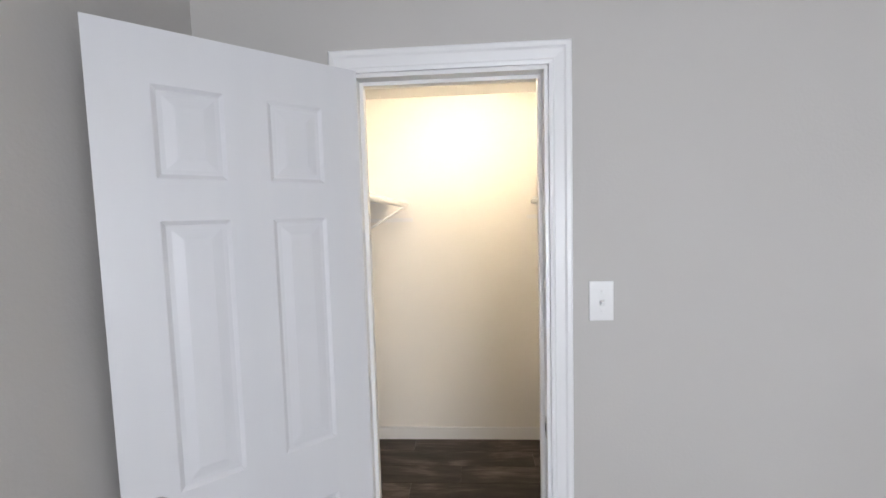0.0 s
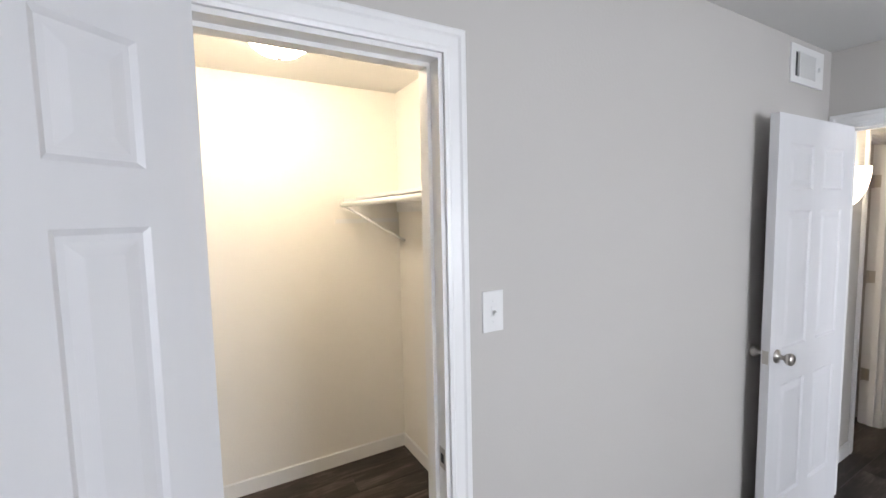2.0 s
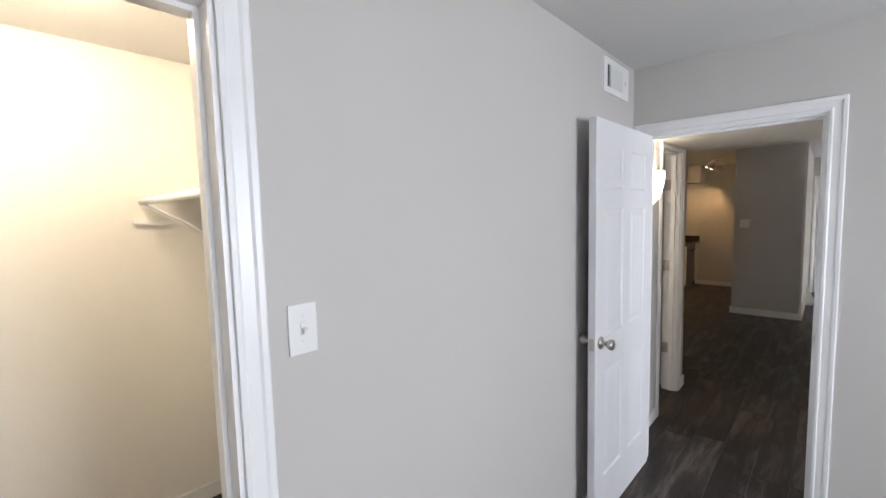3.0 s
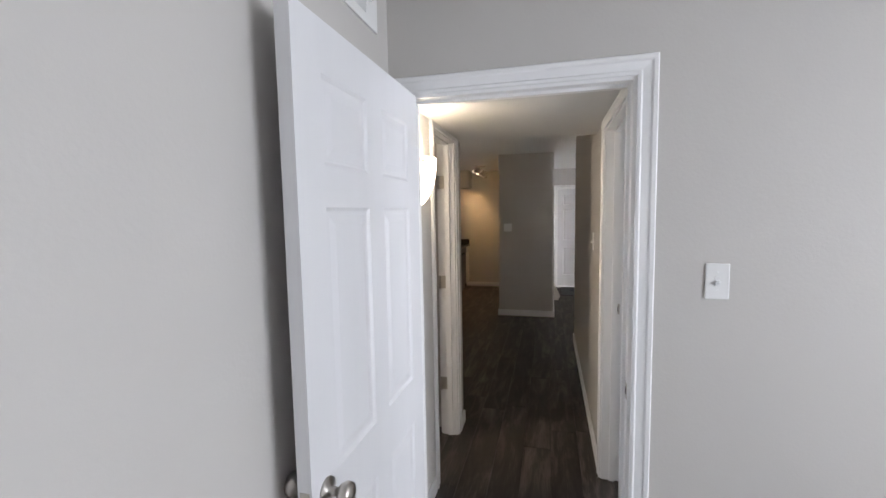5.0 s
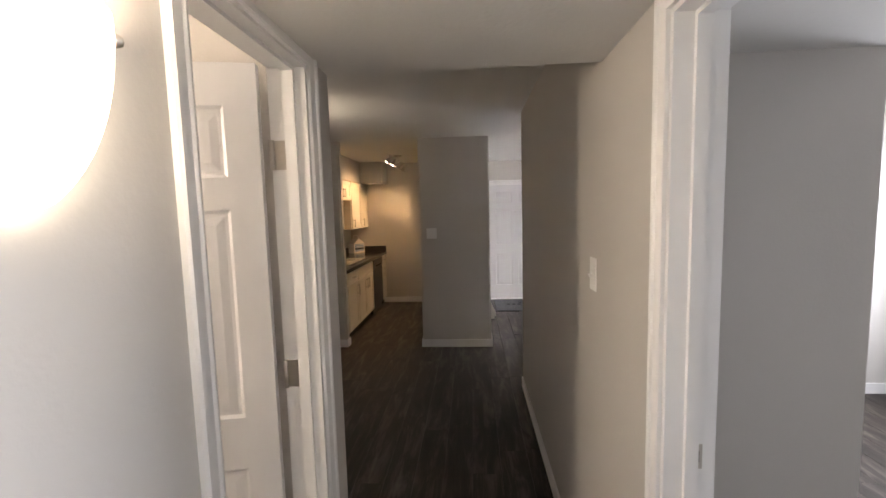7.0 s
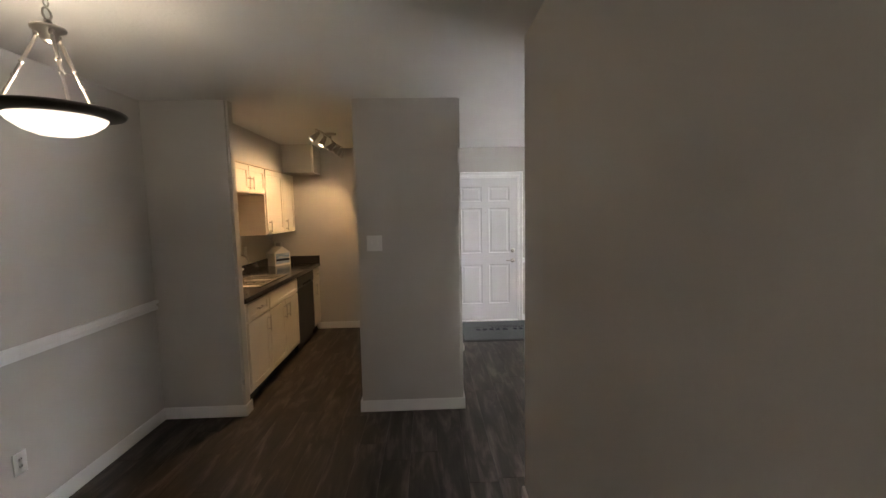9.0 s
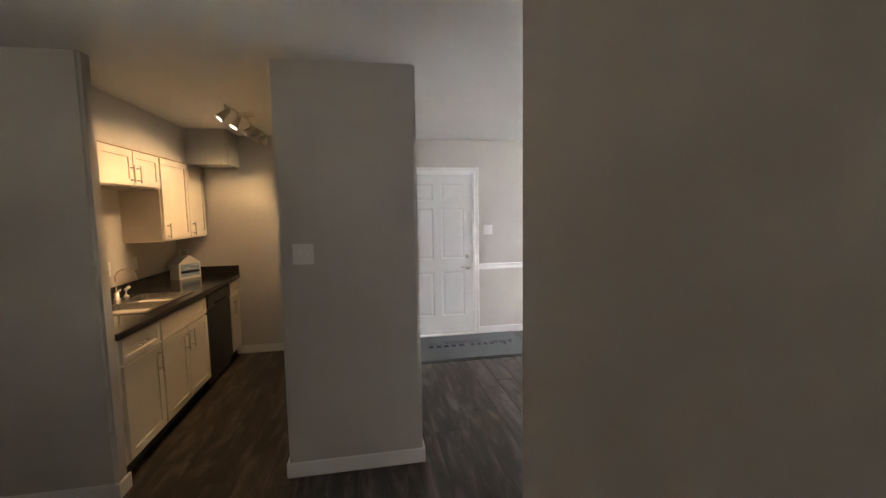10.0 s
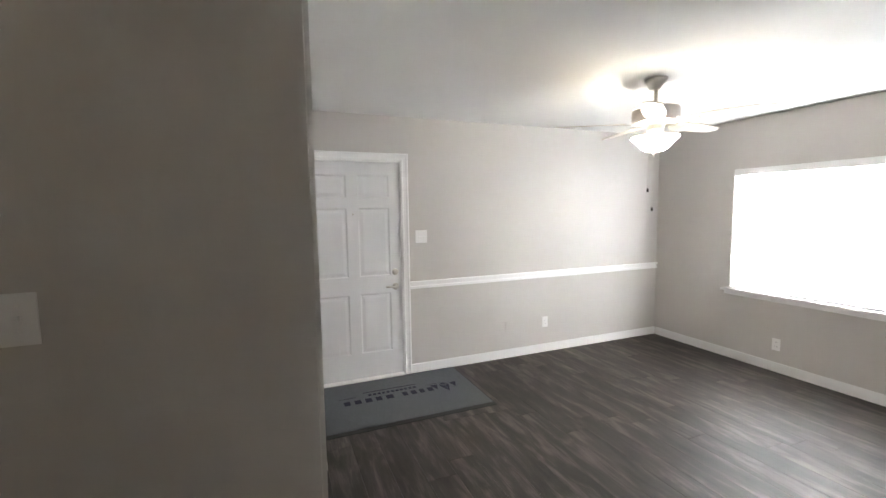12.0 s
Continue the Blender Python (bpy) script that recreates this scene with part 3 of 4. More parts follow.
part("rim", lathe([(0.152, 1.962), (0.205, 1.975), (0.213, 1.985), (0.206, 1.992), (0.160, 1.986), (0.150, 1.975), (0.152, 1.962)], 48), BRONZE, pd, "dark bronze rim")
part("bowl", lathe([(0.158, 1.972), (0.140, 1.945), (0.105, 1.918), (0.06, 1.900), (0, 1.893)], 40), BOWL, pd, "glowing alabaster glass bowl")


# ---- kitchen ----
def bar_handle(parent, place, length, upright=True):
    h = length / 2
    bm = tube([(0, -0.030, -h), (0, -0.030, h)], 0.0055, 8)
    for z in (-h * 0.7, h * 0.7):
        other = tube([(0, 0, z), (0, -0.030, z)], 0.0045, 8)
        me = bpy.data.meshes.new("post")
        other.to_mesh(me)
        other.free()
        bm.from_mesh(me)
        bpy.data.meshes.remove(me)
    part("handle", bm, NICKEL, parent, "brushed nickel bar handle", Matrix.Translation(place) @ (Matrix() if upright else Matrix.Rotation(radians(90), 4, "Y")))


def shaker(name, parent, x0, x1, z0, z1, y, handle=None):
    """A shaker front with a recessed field; handle = (x, z, length, upright)."""
    r = 0.052 if z1 - z0 > 0.2 else 0.038
    rows = [(x0, x1, y - 0.019, y, z0, z0 + r), (x0, x1, y - 0.019, y, z1 - r, z1), (x0, x0 + r, y - 0.019, y, z0 + r, z1 - r), (x1 - r, x1, y - 0.019, y, z0 + r, z1 - r)]
    d = part(name, boxes(rows, bevel=0.0015), CAB, parent)
    part("panel", box(x0 + r - 0.001, x1 - r + 0.001, y - 0.010, y - 0.002, z0 + r - 0.001, z1 - r + 0.001), CAB, d)
    if handle:
        bar_handle(d, (handle[0], y - 0.019, handle[1]), handle[2], handle[3])


def base_unit(x0, x1, fronts, label):
    c = thing("base_cabinet", label, "kitchen cabinet", group="kitchen base cabinets")
    part("body", box(x0 + 0.001, x1 - 0.001, 2.288, 2.888, 0.105, 0.872), CAB, c)
    part("toe_kick", box(x0 + 0.001, x1 - 0.001, 2.34, 2.36, 0.0, 0.105), DARK, c)
    for f in fronts:
        shaker(f[0], c, *f[1:5], 2.286, f[5] if len(f) > 5 else None)


base_unit(7.589, 8.10, [("drawer_front", 7.635, 8.085, 0.715, 0.862, (7.86, 0.79, 0.13, False)), ("door", 7.635, 8.085, 0.125, 0.700, (8.035, 0.60, 0.15, True))], "ivory shaker base cabinet with one drawer over one door")
base_unit(8.10, 8.955, [("drawer_front", 8.115, 8.940, 0.715, 0.862), ("door", 8.115, 8.522, 0.125, 0.700, (8.477, 0.60, 0.15, True)), ("door", 8.532, 8.940, 0.125, 0.700, (8.577, 0.60, 0.15, True))], "ivory shaker sink cabinet with two doors")
base_unit(9.60, 9.953, [("drawer_front", 9.615, 9.90, 0.715, 0.862, (9.76, 0.79, 0.10, False)), ("door", 9.615, 9.90, 0.125, 0.700, (9.665, 0.60, 0.15, True))], "narrow ivory shaker base cabinet beside the end wall")

dw = thing("dishwasher", "black built-in dishwasher between base cabinets", "dishwasher")
part("body", box(8.962, 9.594, 2.30, 2.88, 0.02, 0.868), BLACK, dw)
part("door", box(8.964, 9.592, 2.270, 2.299, 0.115, 0.735, bevel=0.005), BLACK, dw, "black glossy door panel")
part("control_panel", box(8.964, 9.592, 2.262, 2.299, 0.742, 0.866, bevel=0.006), BLACK, dw)
part("grip", box(9.12, 9.44, 2.252, 2.263, 0.750, 0.775, bevel=0.003), DARK, dw)
part("kick_panel", box(8.964, 9.592, 2.33, 2.299 + 0.04, 0.0, 0.105), DARK, dw)

ct = thing("countertop", "glossy black laminate worktop with backsplash strip", "countertop")
SX0, SX1, SY0, SY1 = 8.13, 8.89, 2.365, 2.795
bm = bmesh.new()
loops = []
for z in (0.874, 0.914):
    for x0, x1, y0, y1 in ((7.589, 9.953, 2.258, 2.888), (SX0 + 0.01, SX1 - 0.01, SY0 + 0.01, SY1 - 0.01)):
        loops.append([bm.verts.new((x, y, z)) for x, y in ((x0, y0), (x1, y0), (x1, y1), (x0, y1))])
lo_out, lo_in, hi_out, hi_in = loops
for n in range(4):
    m_ = (n + 1) % 4
    for p, q in ((hi_out, hi_in), (lo_out, lo_in), (lo_out, hi_out), (lo_in, hi_in)):
        bm.faces.new((p[n], p[m_], q[m_], q[n]))
bmesh.ops.recalc_face_normals(bm, faces=bm.faces)
bmesh.ops.bevel(bm, geom=[ed for ed in bm.edges if all(abs(v.co.y - 2.258) < 1e-4 for v in ed.verts) and all(v.co.z > 0.9 for v in ed.verts)], offset=0.008, segments=3, affect="EDGES")
part("slab", bm, STONE, ct)
part("backsplash", box(7.589, 9.933, 2.868, 2.888, 0.9145, 1.014, bevel=0.002), STONE, ct)
part("backsplash", box(9.933, 9.953, 2.262, 2.888, 0.9145, 1.014, bevel=0.002), STONE, ct)

sink = thing("sink", "double-bowl stainless steel drop-in sink", "sink")
XM = 8.51
part("rim", boxes([(SX0 - 0.012, SX1 + 0.012, SY0 - 0.012, SY0 + 0.022, 0.9145, 0.920), (SX0 - 0.012, SX1 + 0.012, SY1 - 0.055, SY1 + 0.045, 0.9145, 0.920), (SX0 - 0.012, SX0 + 0.022, SY0 + 0.022, SY1 - 0.055, 0.9145, 0.920), (SX1 - 0.022, SX1 + 0.012, SY0 + 0.022, SY1 - 0.055, 0.9145, 0.920), (XM - 0.014, XM + 0.014, SY0 + 0.022, SY1 - 0.055, 0.9145, 0.920)], bevel=0.002), STEEL, sink)
for a, b in ((SX0 + 0.022, XM - 0.014), (XM + 0.014, SX1 - 0.022)):
    bm = bmesh.new()
    top = [bm.verts.new(p) for p in ((a, SY0 + 0.022, 0.918), (b, SY0 + 0.022, 0.918), (b, SY1 - 0.055, 0.918), (a, SY1 - 0.055, 0.918))]
    bot = [bm.verts.new(p) for p in ((a + 0.02, SY0 + 0.042, 0.74), (b - 0.02, SY0 + 0.042, 0.74), (b - 0.02, SY1 - 0.075, 0.74), (a + 0.02, SY1 - 0.075, 0.74))]
    for n in range(4):
        bm.faces.new((top[n], top[(n + 1) % 4], bot[(n + 1) % 4], bot[n]))
    bm.faces.new(bot)
    bmesh.ops.bevel(bm, geom=[e for e in bm.edges if any(v in bot for v in e.verts)], offset=0.02, segments=3, affect="EDGES")
    bowl = part("bowl", bm, STEEL, sink)
    part("drain", lathe([(0, 0.002), (0.03, 0.002), (0.04, 0.004), (0.042, 0)], 20), NICKEL, bowl, "", pose((a + b) / 2, 2.56, 0.741))

fc = thing("faucet", "brushed nickel gooseneck kitchen faucet beside the sink bowls", "faucet", pose(8.655, 2.815, 0.920))
part("base", lathe([(0, 0), (0.026, 0), (0.026, 0.006), (0.018, 0.012), (0.016, 0.06), (0, 0.06)]), NICKEL, fc)
pts = [(0, 0, 0.05), (0, 0, 0.17)] + [(0, -0.075 + 0.075 * math.cos(a), 0.17 + 0.075 * math.sin(a)) for a in [math.pi * i / 12 for i in range(1, 12)]] + [(0, -0.152, 0.155)]
part("spout", tube(pts, 0.0095, 12), NICKEL, fc)
part("lever", tube([(0, 0, 0.055), (0.05, -0.005, 0.075)], 0.006), NICKEL, fc)
sp = thing("side_sprayer", "nickel side sprayer standing in the sink deck", "sprayer", pose(8.785, 2.815, 0.920))
part("holder", lathe([(0, 0), (0.022, 0), (0.020, 0.008), (0.013, 0.014), (0, 0.014)], 20), NICKEL, sp)
part("head", tube([(0, 0, 0.012), (0, 0, 0.06), (0, -0.03, 0.085)], 0.012), PLATE, sp)


def upper_unit(x0, x1, z0, z1, doors, label):
    c = thing("wall_cabinet", label, "kitchen cabinet", group="kitchen wall cabinets")
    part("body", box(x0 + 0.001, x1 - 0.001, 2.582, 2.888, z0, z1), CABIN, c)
    part("face_frame", box(x0 + 0.001, x1 - 0.001, 2.5775, 2.5815, z0, z1), CAB, c)
    for d in doors:
        shaker("door", c, *d[:4], 2.577, d[4])


upper_unit(8.09, 8.945, 1.80, 2.088, [(8.105, 8.522, 1.812, 2.076, (8.482, 1.90, 0.13, True)), (8.532, 8.932, 1.812, 2.076, (8.572, 1.90, 0.13, True))], "short ivory shaker wall cabinet over the sink")
upper_unit(8.945, 9.953, 1.355, 2.088, [(8.958, 9.495, 1.367, 2.076, (9.00, 1.45, 0.13, True)), (9.505, 9.92, 1.367, 2.076, (9.55, 1.45, 0.13, True))], "tall ivory shaker wall cabinet with two doors")
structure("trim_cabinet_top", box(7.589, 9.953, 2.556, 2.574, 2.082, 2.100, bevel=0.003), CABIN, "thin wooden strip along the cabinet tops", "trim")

gb = thing("gable_box", "white gable-top carton with blue landscape picture and handle", "carton", pose(9.80, 2.76, 0.9145, 0, 0, 62))
bm = bmesh.new()
w, d, h, g = 0.075, 0.130, 0.165, 0.080
sec = [(-d, 0), (d, 0), (d, h), (0.004, h + g), (-0.004, h + g), (-d, h)]
e0 = [bm.verts.new((-w, y, z)) for y, z in sec]
e1 = [bm.verts.new((w, y, z)) for y, z in sec]
for n in range(6):
    bm.faces.new((e0[n], e0[(n + 1) % 6], e1[(n + 1) % 6], e1[n]))
bm.faces.new(e0[::-1])
bm.faces.new(e1)
bmesh.ops.recalc_face_normals(bm, faces=bm.faces)
part("carton", bm, CARD, gb)
part("handle", boxes([(-0.06, -0.045, -0.004, 0.004, h + g - 0.005, h + g + 0.045), (0.045, 0.06, -0.004, 0.004, h + g - 0.005, h + g + 0.045), (-0.06, 0.06, -0.004, 0.004, h + g + 0.045, h + g + 0.062)]), CARD, gb)
pic = material("landscape_print", (0.10, 0.22, 0.42), 0.4, second=(0.55, 0.62, 0.70), scale=14, mix=1.0, stretch=(1, 0.5, 3))
part("picture", box(-w - 0.0015, -w - 0.0005, -d + 0.018, d - 0.018, 0.025, h - 0.008), pic, gb, "blue landscape picture")
part("dark_band", box(-w - 0.0025, -w - 0.0016, -d + 0.018, d - 0.018, 0.060, 0.088), INK, gb)

# track light: two bent arms off a round canopy, five heads
U = Vector((1.0, -0.02, 0)).normalized()
tl = thing("track_light", "brushed nickel track light with five lit heads", "ceiling light", pose(8.89, 1.815, 0))
part("canopy", lathe([(0, 2.44), (0.062, 2.44), (0.060, 2.424), (0.02, 2.418), (0, 2.418)]), NICKEL, tl)
part("stem", tube([(0, 0, 2.42), (0, 0, 2.372)], 0.008), NICKEL, tl)
V = Vector((-U.y, U.x, 0))
for s in (-1, 1):
    a = [U * (s * u) + V * (s * 0.018 * math.sin(u * 5.4)) + Vector((0, 0, 2.38)) for u in (0, 0.12, 0.24, 0.36, 0.48, 0.575)]
    part("arm", tube(a, 0.0075, 8), NICKEL, tl)
for u, side in ((-0.565, (-0.4, 0.95)), (-0.29, (-0.3, 0.5)), (0.07, (-0.35, 1.05)), (0.30, (-0.2, 0.9)), (0.56, (0.25, 0.5))):
    p = U * u + Vector((0, 0, 2.38))
    dr = (Vector((side[0], side[1], -1.0))).normalized()
    hd = part("lamp_head", lathe([(0, -0.012), (0.014, -0.010), (0.020, 0.02), (0.030, 0.075), (0.036, 0.098), (0.033, 0.098), (0.026, 0.07), (0, 0.06)], 20), NICKEL, tl, "nickel bullet shade", Matrix.Translation(p + Vector((0, 0, -0.055)) - dr * 0.03) @ dr.to_track_quat("Z", "Y").to_matrix().to_4x4())
    part("lamp_face", lathe([(0, 0.088), (0.030, 0.088), (0.030, 0.084), (0, 0.084)], 20), BULB, hd, "glowing lamp face")
    part("stem", tube([p, p + Vector((0, 0, -0.055))], 0.005, 8), NICKEL, tl)
    q = Vector((8.89, 1.815, 0)) + p + Vector((0, 0, -0.055)) + dr * 0.085
    lamp("track_spot", "SPOT", q, 21.0, WARM, 0.03, q + dr, spot=94)

# ---- living room ----
fan = thing("ceiling_fan", "five-blade nickel ceiling fan with lit bowl lamp", "ceiling fan", pose(8.423, -1.80, 0))
part("canopy", lathe([(0, 2.44), (0.070, 2.44), (0.068, 2.42), (0.045, 2.375), (0.02, 2.365), (0, 2.365)]), NICKEL, fan)
part("downrod", tube([(0, 0, 2.37), (0, 0, 2.27)], 0.012), NICKEL, fan)
part("motor", lathe([(0, 2.285), (0.04, 2.28), (0.06, 2.262), (0.145, 2.245), (0.150, 2.23), (0.150, 2.165), (0.135, 2.148), (0.07, 2.14), (0, 2.14)], 40), NICKEL, fan)
part("switch_housing", lathe([(0.05, 2.14), (0.055, 2.12), (0.05, 2.085), (0.035, 2.07), (0, 2.07)]), NICKEL, fan)
for k in range(5):
    a = 58 + 72 * k
    bm = bmesh.new()
    n = 14
    up, lo = [], []
    for i in range(n + 1):
        u = i / n
        x = 0.20 + 0.46 * u
        wd = 0.052 + 0.016 * math.sin(math.pi * min(1, u * 1.15)) if u < 0.93 else 0.055 * (1 - ((u - 0.93) / 0.07) ** 2 * 0.75)
        up.append((x, wd))
        lo.append((x, -wd))
    loop = up + lo[::-1]
    t0 = [bm.verts.new((x, y, 0.003)) for x, y in loop]
    t1 = [bm.verts.new((x, y, -0.003)) for x, y in loop]
    bm.faces.new(t0)
    bm.faces.new(t1[::-1])
    for i in range(len(loop)):
        j = (i + 1) % len(loop)
        bm.faces.new((t0[i], t1[i], t1[j], t0[j]))
    bmesh.ops.recalc_face_normals(bm, faces=bm.faces)
    bl = part("blade", bm, BLADE, fan, "pale wooden fan blade", pose(0, 0, 2.150, 0, 0, a) @ pose(0, 0, 0, -10))
    part("blade_iron", boxes([(0.09, 0.20, -0.014, 0.014, -0.010, -0.004), (0.19, 0.27, -0.030, 0.030, -0.007, -0.0032)], bevel=0.001), NICKEL, bl)
part("bowl", lathe([(0.146, 2.056), (0.150, 2.058), (0.152, 2.050), (0.120, 2.02), (0.09, 1.985), (0.06, 1.965), (0, 1.958)], 40), GLOBE, fan, "glowing frosted glass bowl")
part("finial", lathe([(0, 1.957), (0.018, 1.957), (0.02, 1.950), (0.008, 1.940), (0.005, 1.925), (0, 1.924)], 16), NICKEL, fan)
for dx, z in ((0.02, 1.70), (-0.02, 1.57)):
    ch = part("pull_chain", tube([(dx, 0.03, 2.08), (dx, 0.03, z)], 0.0012, 6), NICKEL, fan)
    part("pull_knob", lathe([(0, 0.012), (0.006, 0.009), (0.008, -0.008), (0.005, -0.016), (0, -0.016)], 12), BRONZE, ch, "dark pull knob", pose(dx, 0.03, z))

win = thing("window_3", "wide white window covered by closed white blinds", "window", kind="structure")
W0, W1, Z0, Z1 = 7.67, 9.152, 0.735, 1.945
part("window_frame", boxes([(W0, W0 + 0.045, -3.87, -3.82, Z0, Z1), (W1 - 0.045, W1, -3.87, -3.82, Z0, Z1), (W0 + 0.045, W1 - 0.045, -3.87, -3.82, Z0, Z0 + 0.045), (W0 + 0.045, W1 - 0.045, -3.87, -3.82, Z1 - 0.045, Z1), (8.40, 8.462, -3.87, -3.82, Z0 + 0.045, Z1 - 0.045)]), TRIM, win)
for a, b in ((W0 + 0.045, 8.40), (8.462, W1 - 0.045)):
    p = part("pane", box(a, b, -3.848, -3.844, Z0 + 0.045, Z1 - 0.045), CLEAR, win)
    p.visible_shadow = False
part("window_sill", boxes([(W0 - 0.05, W1 + 0.06, -3.80, -3.690, Z0 - 0.024, Z0 + 0.001), (W0 - 0.03, W1 + 0.04, -3.7375, -3.720, Z0 - 0.065, Z0 - 0.025)], bevel=0.004), TRIM, win, "white window stool and apron")


def blind(x0, x1):
    """A closed horizontal blind: head rail, slats with cord holes, bottom rail."""
    ob = thing("window_blind", "closed white horizontal slat blind, bright with daylight", "blind", group="living room window blinds")
    part("head_rail", boxes([(x0, x1, -3.775, -3.745, Z1 - 0.045, Z1 - 0.002), (x0, x1, -3.748, -3.735, Z1 - 0.060, Z1 + 0.005)], bevel=0.003), TRIM, ob)
    holes = (x0 + 0.11, (x0 + x1) / 2, x1 - 0.11) if x1 - x0 > 0.9 else (x0 + 0.115, x1 - 0.115)
    w = 0.0245
    rows, at = [], x0 + 0.001
    for c in holes:
        rows.append((at, c - 0.006, -w, w))
        rows.append((c - 0.006, c + 0.006, -w, -0.0075))
        rows.append((c - 0.006, c + 0.006, 0.0075, w))
        at = c + 0.006
    rows.append((at, x1 - 0.001, -w, w))
    me = None
    z = Z1 - 0.075
    while z > Z0 + 0.045:
        if me is None:
            bm = boxes([(a, b, c, d, -0.001, 0.001) for a, b, c, d in rows])
            s = part("slat", bm, BLIND, ob)
            me = s.data
        else:
            s = new("slat", me)
            s.parent = ob
        s.matrix_basis = pose(0, -3.762, z, 81)
        z -= 0.0415
    part("bottom_rail", box(x0 + 0.003, x1 - 0.003, -3.785, -3.735, Z0 + 0.006, Z0 + 0.024, bevel=0.003), TRIM, ob)
    for c in holes:
        part("cord", tube([(c, -3.733, Z0 + 0.02), (c, -3.733, Z1 - 0.05)], 0.0009, 5), PLATE, ob)


blind(8.431, 9.151)
blind(7.671, 8.429)

# entry mat: rubber backing, pile, printed mark and words
mat_ob = thing("door_mat", "grey entrance mat with black rubber edge and navy print", "door mat", pose(9.592, -0.30, 0))
part("backing", box(-0.445, 0.445, -0.68, 0.68, 0.0, 0.005, bevel=0.002), RUBBER, mat_ob, "black rubber border")
part("carpet", box(-0.40, 0.44, -0.665, 0.665, 0.0055, 0.011, bevel=0.002), MAT, mat_ob)


# the maker's name becomes plain bars; a faceted mark stands beside it
at = -0.36
for wd in (0.070, 0.058, 0.066, 0.060, 0.0, 0.086, 0.070, 0.076, 0.076, 0.070):
    if wd:
        part("printed_bar", box(-0.036, 0.036, 0, wd * 0.72, 0.0112, 0.0120), INK, mat_ob, "", pose(0.03, at + 0.06, 0))
    at += (wd or 0.036) + 0.014
for i in range(11):
    part("printed_bar", box(-0.017, 0.017, 0, 0.026, 0.0112, 0.0120), INK, mat_ob, "", pose(0.125, -0.17 + i * 0.040, 0))
part("printed_bar", box(-0.006, 0.006, -0.24, 0.24, 0.0112, 0.0118), INK, mat_ob, "", pose(0.185, 0.05, 0))
for s in (-0.33, 0.43):
    part("printed_bar", box(-0.003, 0.003, -0.07, 0.07, 0.0112, 0.0118), INK, mat_ob, "", pose(0.125, s, 0))
bm = bmesh.new()
for pts in (((-0.09, 0), (0.03, -0.04), (0.03, -0.012)), ((-0.09, 0), (0.035, -0.008), (0.035, 0.010)), ((-0.09, 0), (0.03, 0.014), (0.03, 0.042)), ((-0.03, -0.075), (0.06, -0.11), (0.05, -0.05)), ((-0.03, 0.075), (0.06, 0.11), (0.05, 0.05)), ((0.045, -0.04), (0.075, 0), (0.045, 0.04))):
    lo = [bm.verts.new((x, y, 0.0112)) for x, y in pts]
    hi = [bm.verts.new((x, y, 0.0120)) for x, y in pts]
    bm.faces.new(hi)
    for i in range(3):
        bm.faces.new((lo[i], lo[(i + 1) % 3], hi[(i + 1) % 3], hi[i]))
bmesh.ops.recalc_face_normals(bm, faces=bm.faces)
part("printed_mark", bm, INK, mat_ob, "navy faceted mark", pose(0.035, -0.42, 0) @ Matrix.Diagonal((1.15, 1.15, 1, 1)))

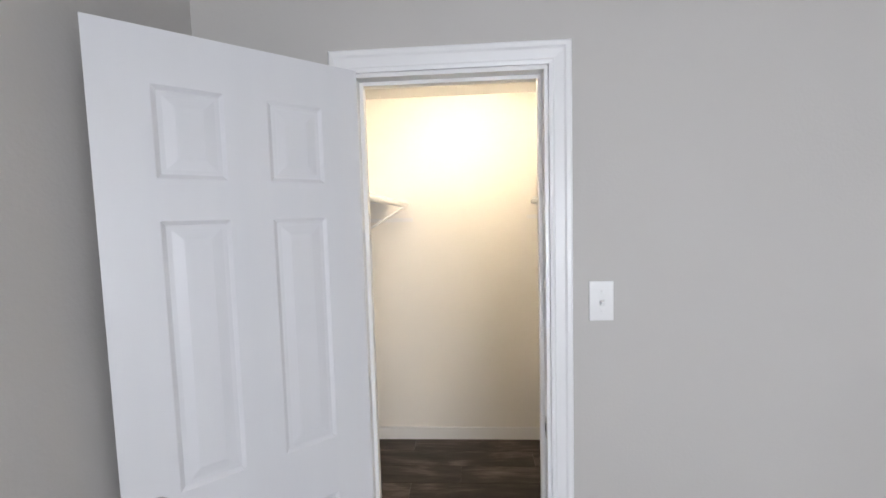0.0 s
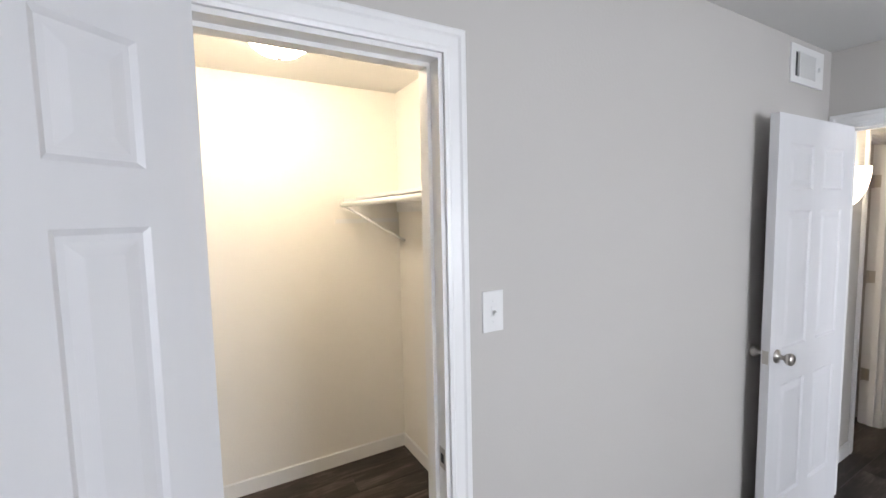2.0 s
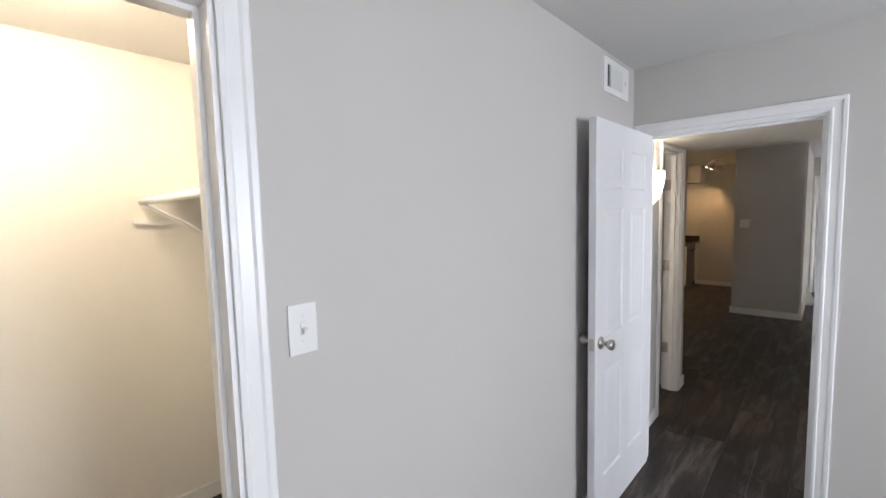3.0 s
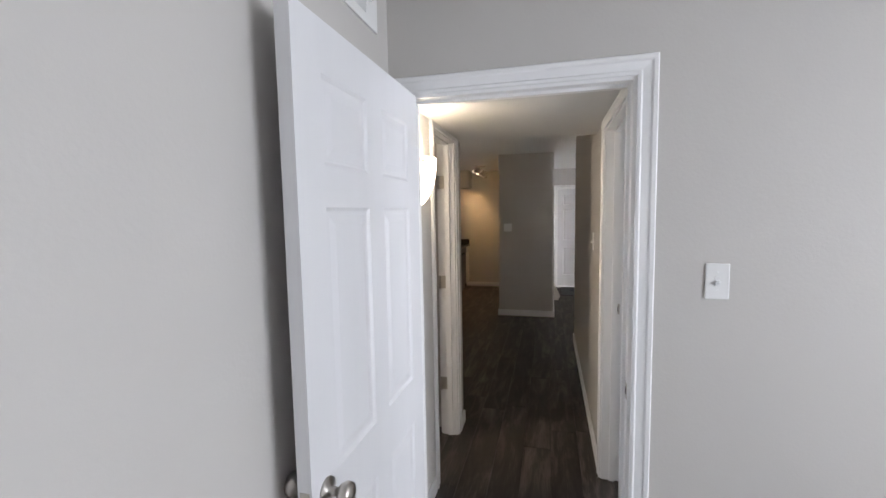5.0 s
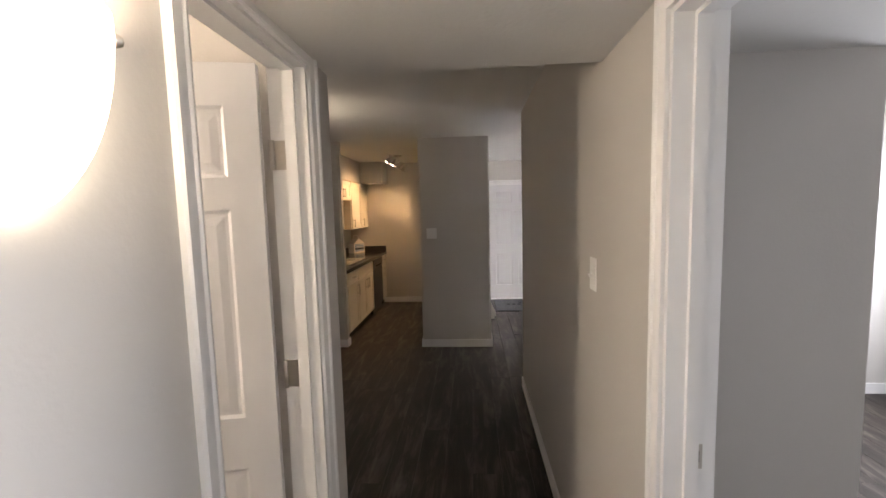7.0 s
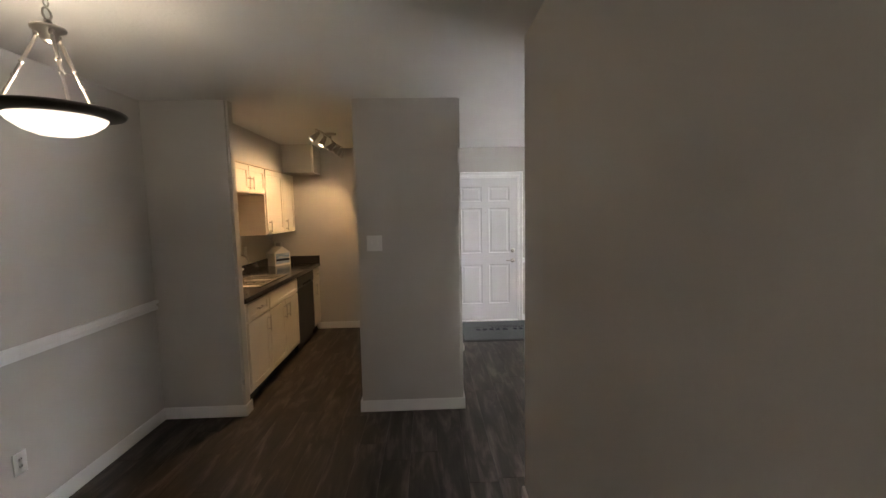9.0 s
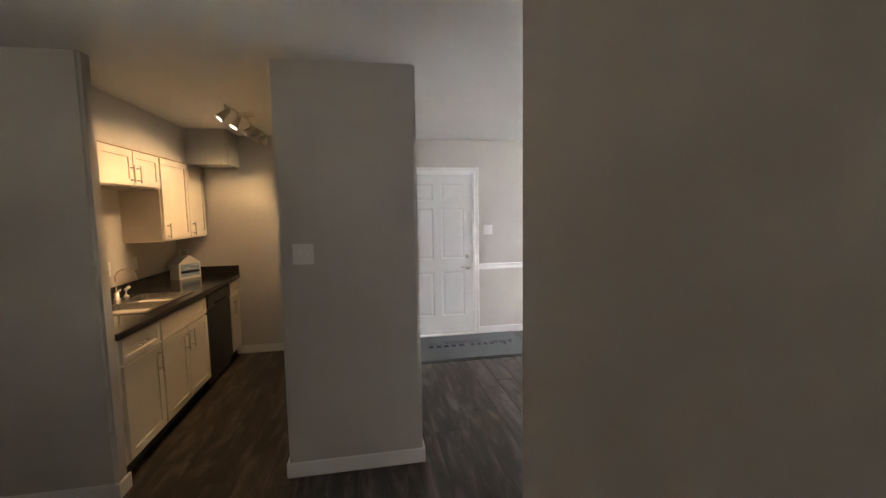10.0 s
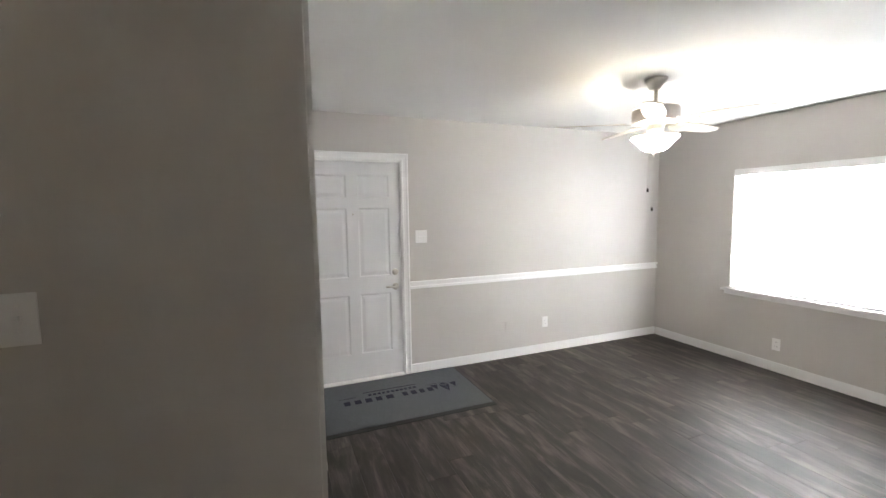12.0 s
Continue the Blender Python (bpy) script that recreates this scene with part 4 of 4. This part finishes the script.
# a folded white card leaning against the wall block near the entry
card = thing("white_card", "folded white card leaning on the wall beside the mat", "card", pose(8.72, 0.515, 0))
bm = bmesh.new()
outline = [(0.0, 0.0), (-0.085, 0.0), (-0.085, 0.035), (-0.105, 0.05), (-0.105, 0.09), (-0.01, 0.30), (0.0, 0.30)]
f0 = [bm.verts.new((0.0, y, z)) for y, z in outline]
f1 = [bm.verts.new((0.02, y, z)) for y, z in outline]
bm.faces.new(f0)
bm.faces.new(f1[::-1])
for i in range(len(outline)):
    j = (i + 1) % len(outline)
    bm.faces.new((f0[i], f1[i], f1[j], f0[j]))
bmesh.ops.recalc_face_normals(bm, faces=bm.faces)
part("sheet", bm, CARD, card)

# ---- floor planks ----
floor = structure("floor", boxes([(-0.93, 2.64, -2.71, 2.99, -0.06, -0.006), (2.64, 6.24, -2.995, 2.99, -0.06, -0.006), (6.24, 10.17, -3.875, 2.99, -0.06, -0.006)]), SUBFLOOR, "dark grey-brown wood-look vinyl plank floor", "floor")
PW, PL, GAP = 0.178, 1.22, 0.0012


def plank_mesh(bm, x0, x1, y0, y1):
    c = 0.0012
    lo = [(x0, y0), (x1, y0), (x1, y1), (x0, y1)]
    hi = [(x0 + c, y0 + c), (x1 - c, y0 + c), (x1 - c, y1 - c), (x0 + c, y1 - c)]
    b = [bm.verts.new((*p, -0.006)) for p in lo]
    m = [bm.verts.new((*p, -0.0012)) for p in lo]
    t = [bm.verts.new((*p, 0.0)) for p in hi]
    for i in range(4):
        j = (i + 1) % 4
        bm.faces.new((b[i], b[j], m[j], m[i]))
        bm.faces.new((m[i], m[j], t[j], t[i]))
    bm.faces.new(t)


bm = bmesh.new()
plank_mesh(bm, 0, PL - GAP, 0, PW - GAP)
shared = bpy.data.meshes.new("plank")
bm.to_mesh(shared)
bm.free()
shared.materials.append(PLANK)
rest = bmesh.new()
rng = random.Random(4)
count = 0
y = -3.87
while y < 2.95:
    x = -0.93 - rng.random() * PL
    west = 6.24 if y < -2.99 else 2.64 if y < -2.70 else -0.93
    while x < 10.15:
        x0, x1, y1 = max(x, west), min(x + PL - GAP, 10.165), min(y + PW - GAP, 2.988)
        whole = x1 - x0 > PL - 0.01 and y1 - y > PW - 0.01
        if x1 - x0 < 0.02:
            pass
        elif whole and x > 2.0 and (y > 0.1 or x > 5.6) and count < 300:
            ob = new("plank", shared)
            ob.parent = floor
            ob.matrix_basis = pose(x, y, 0)
            count += 1
        else:
            plank_mesh(rest, x0, x1, y, y1)
        x += PL
    y += PW
tagged(part("planks", rest, PLANK, floor), kind="stuff")
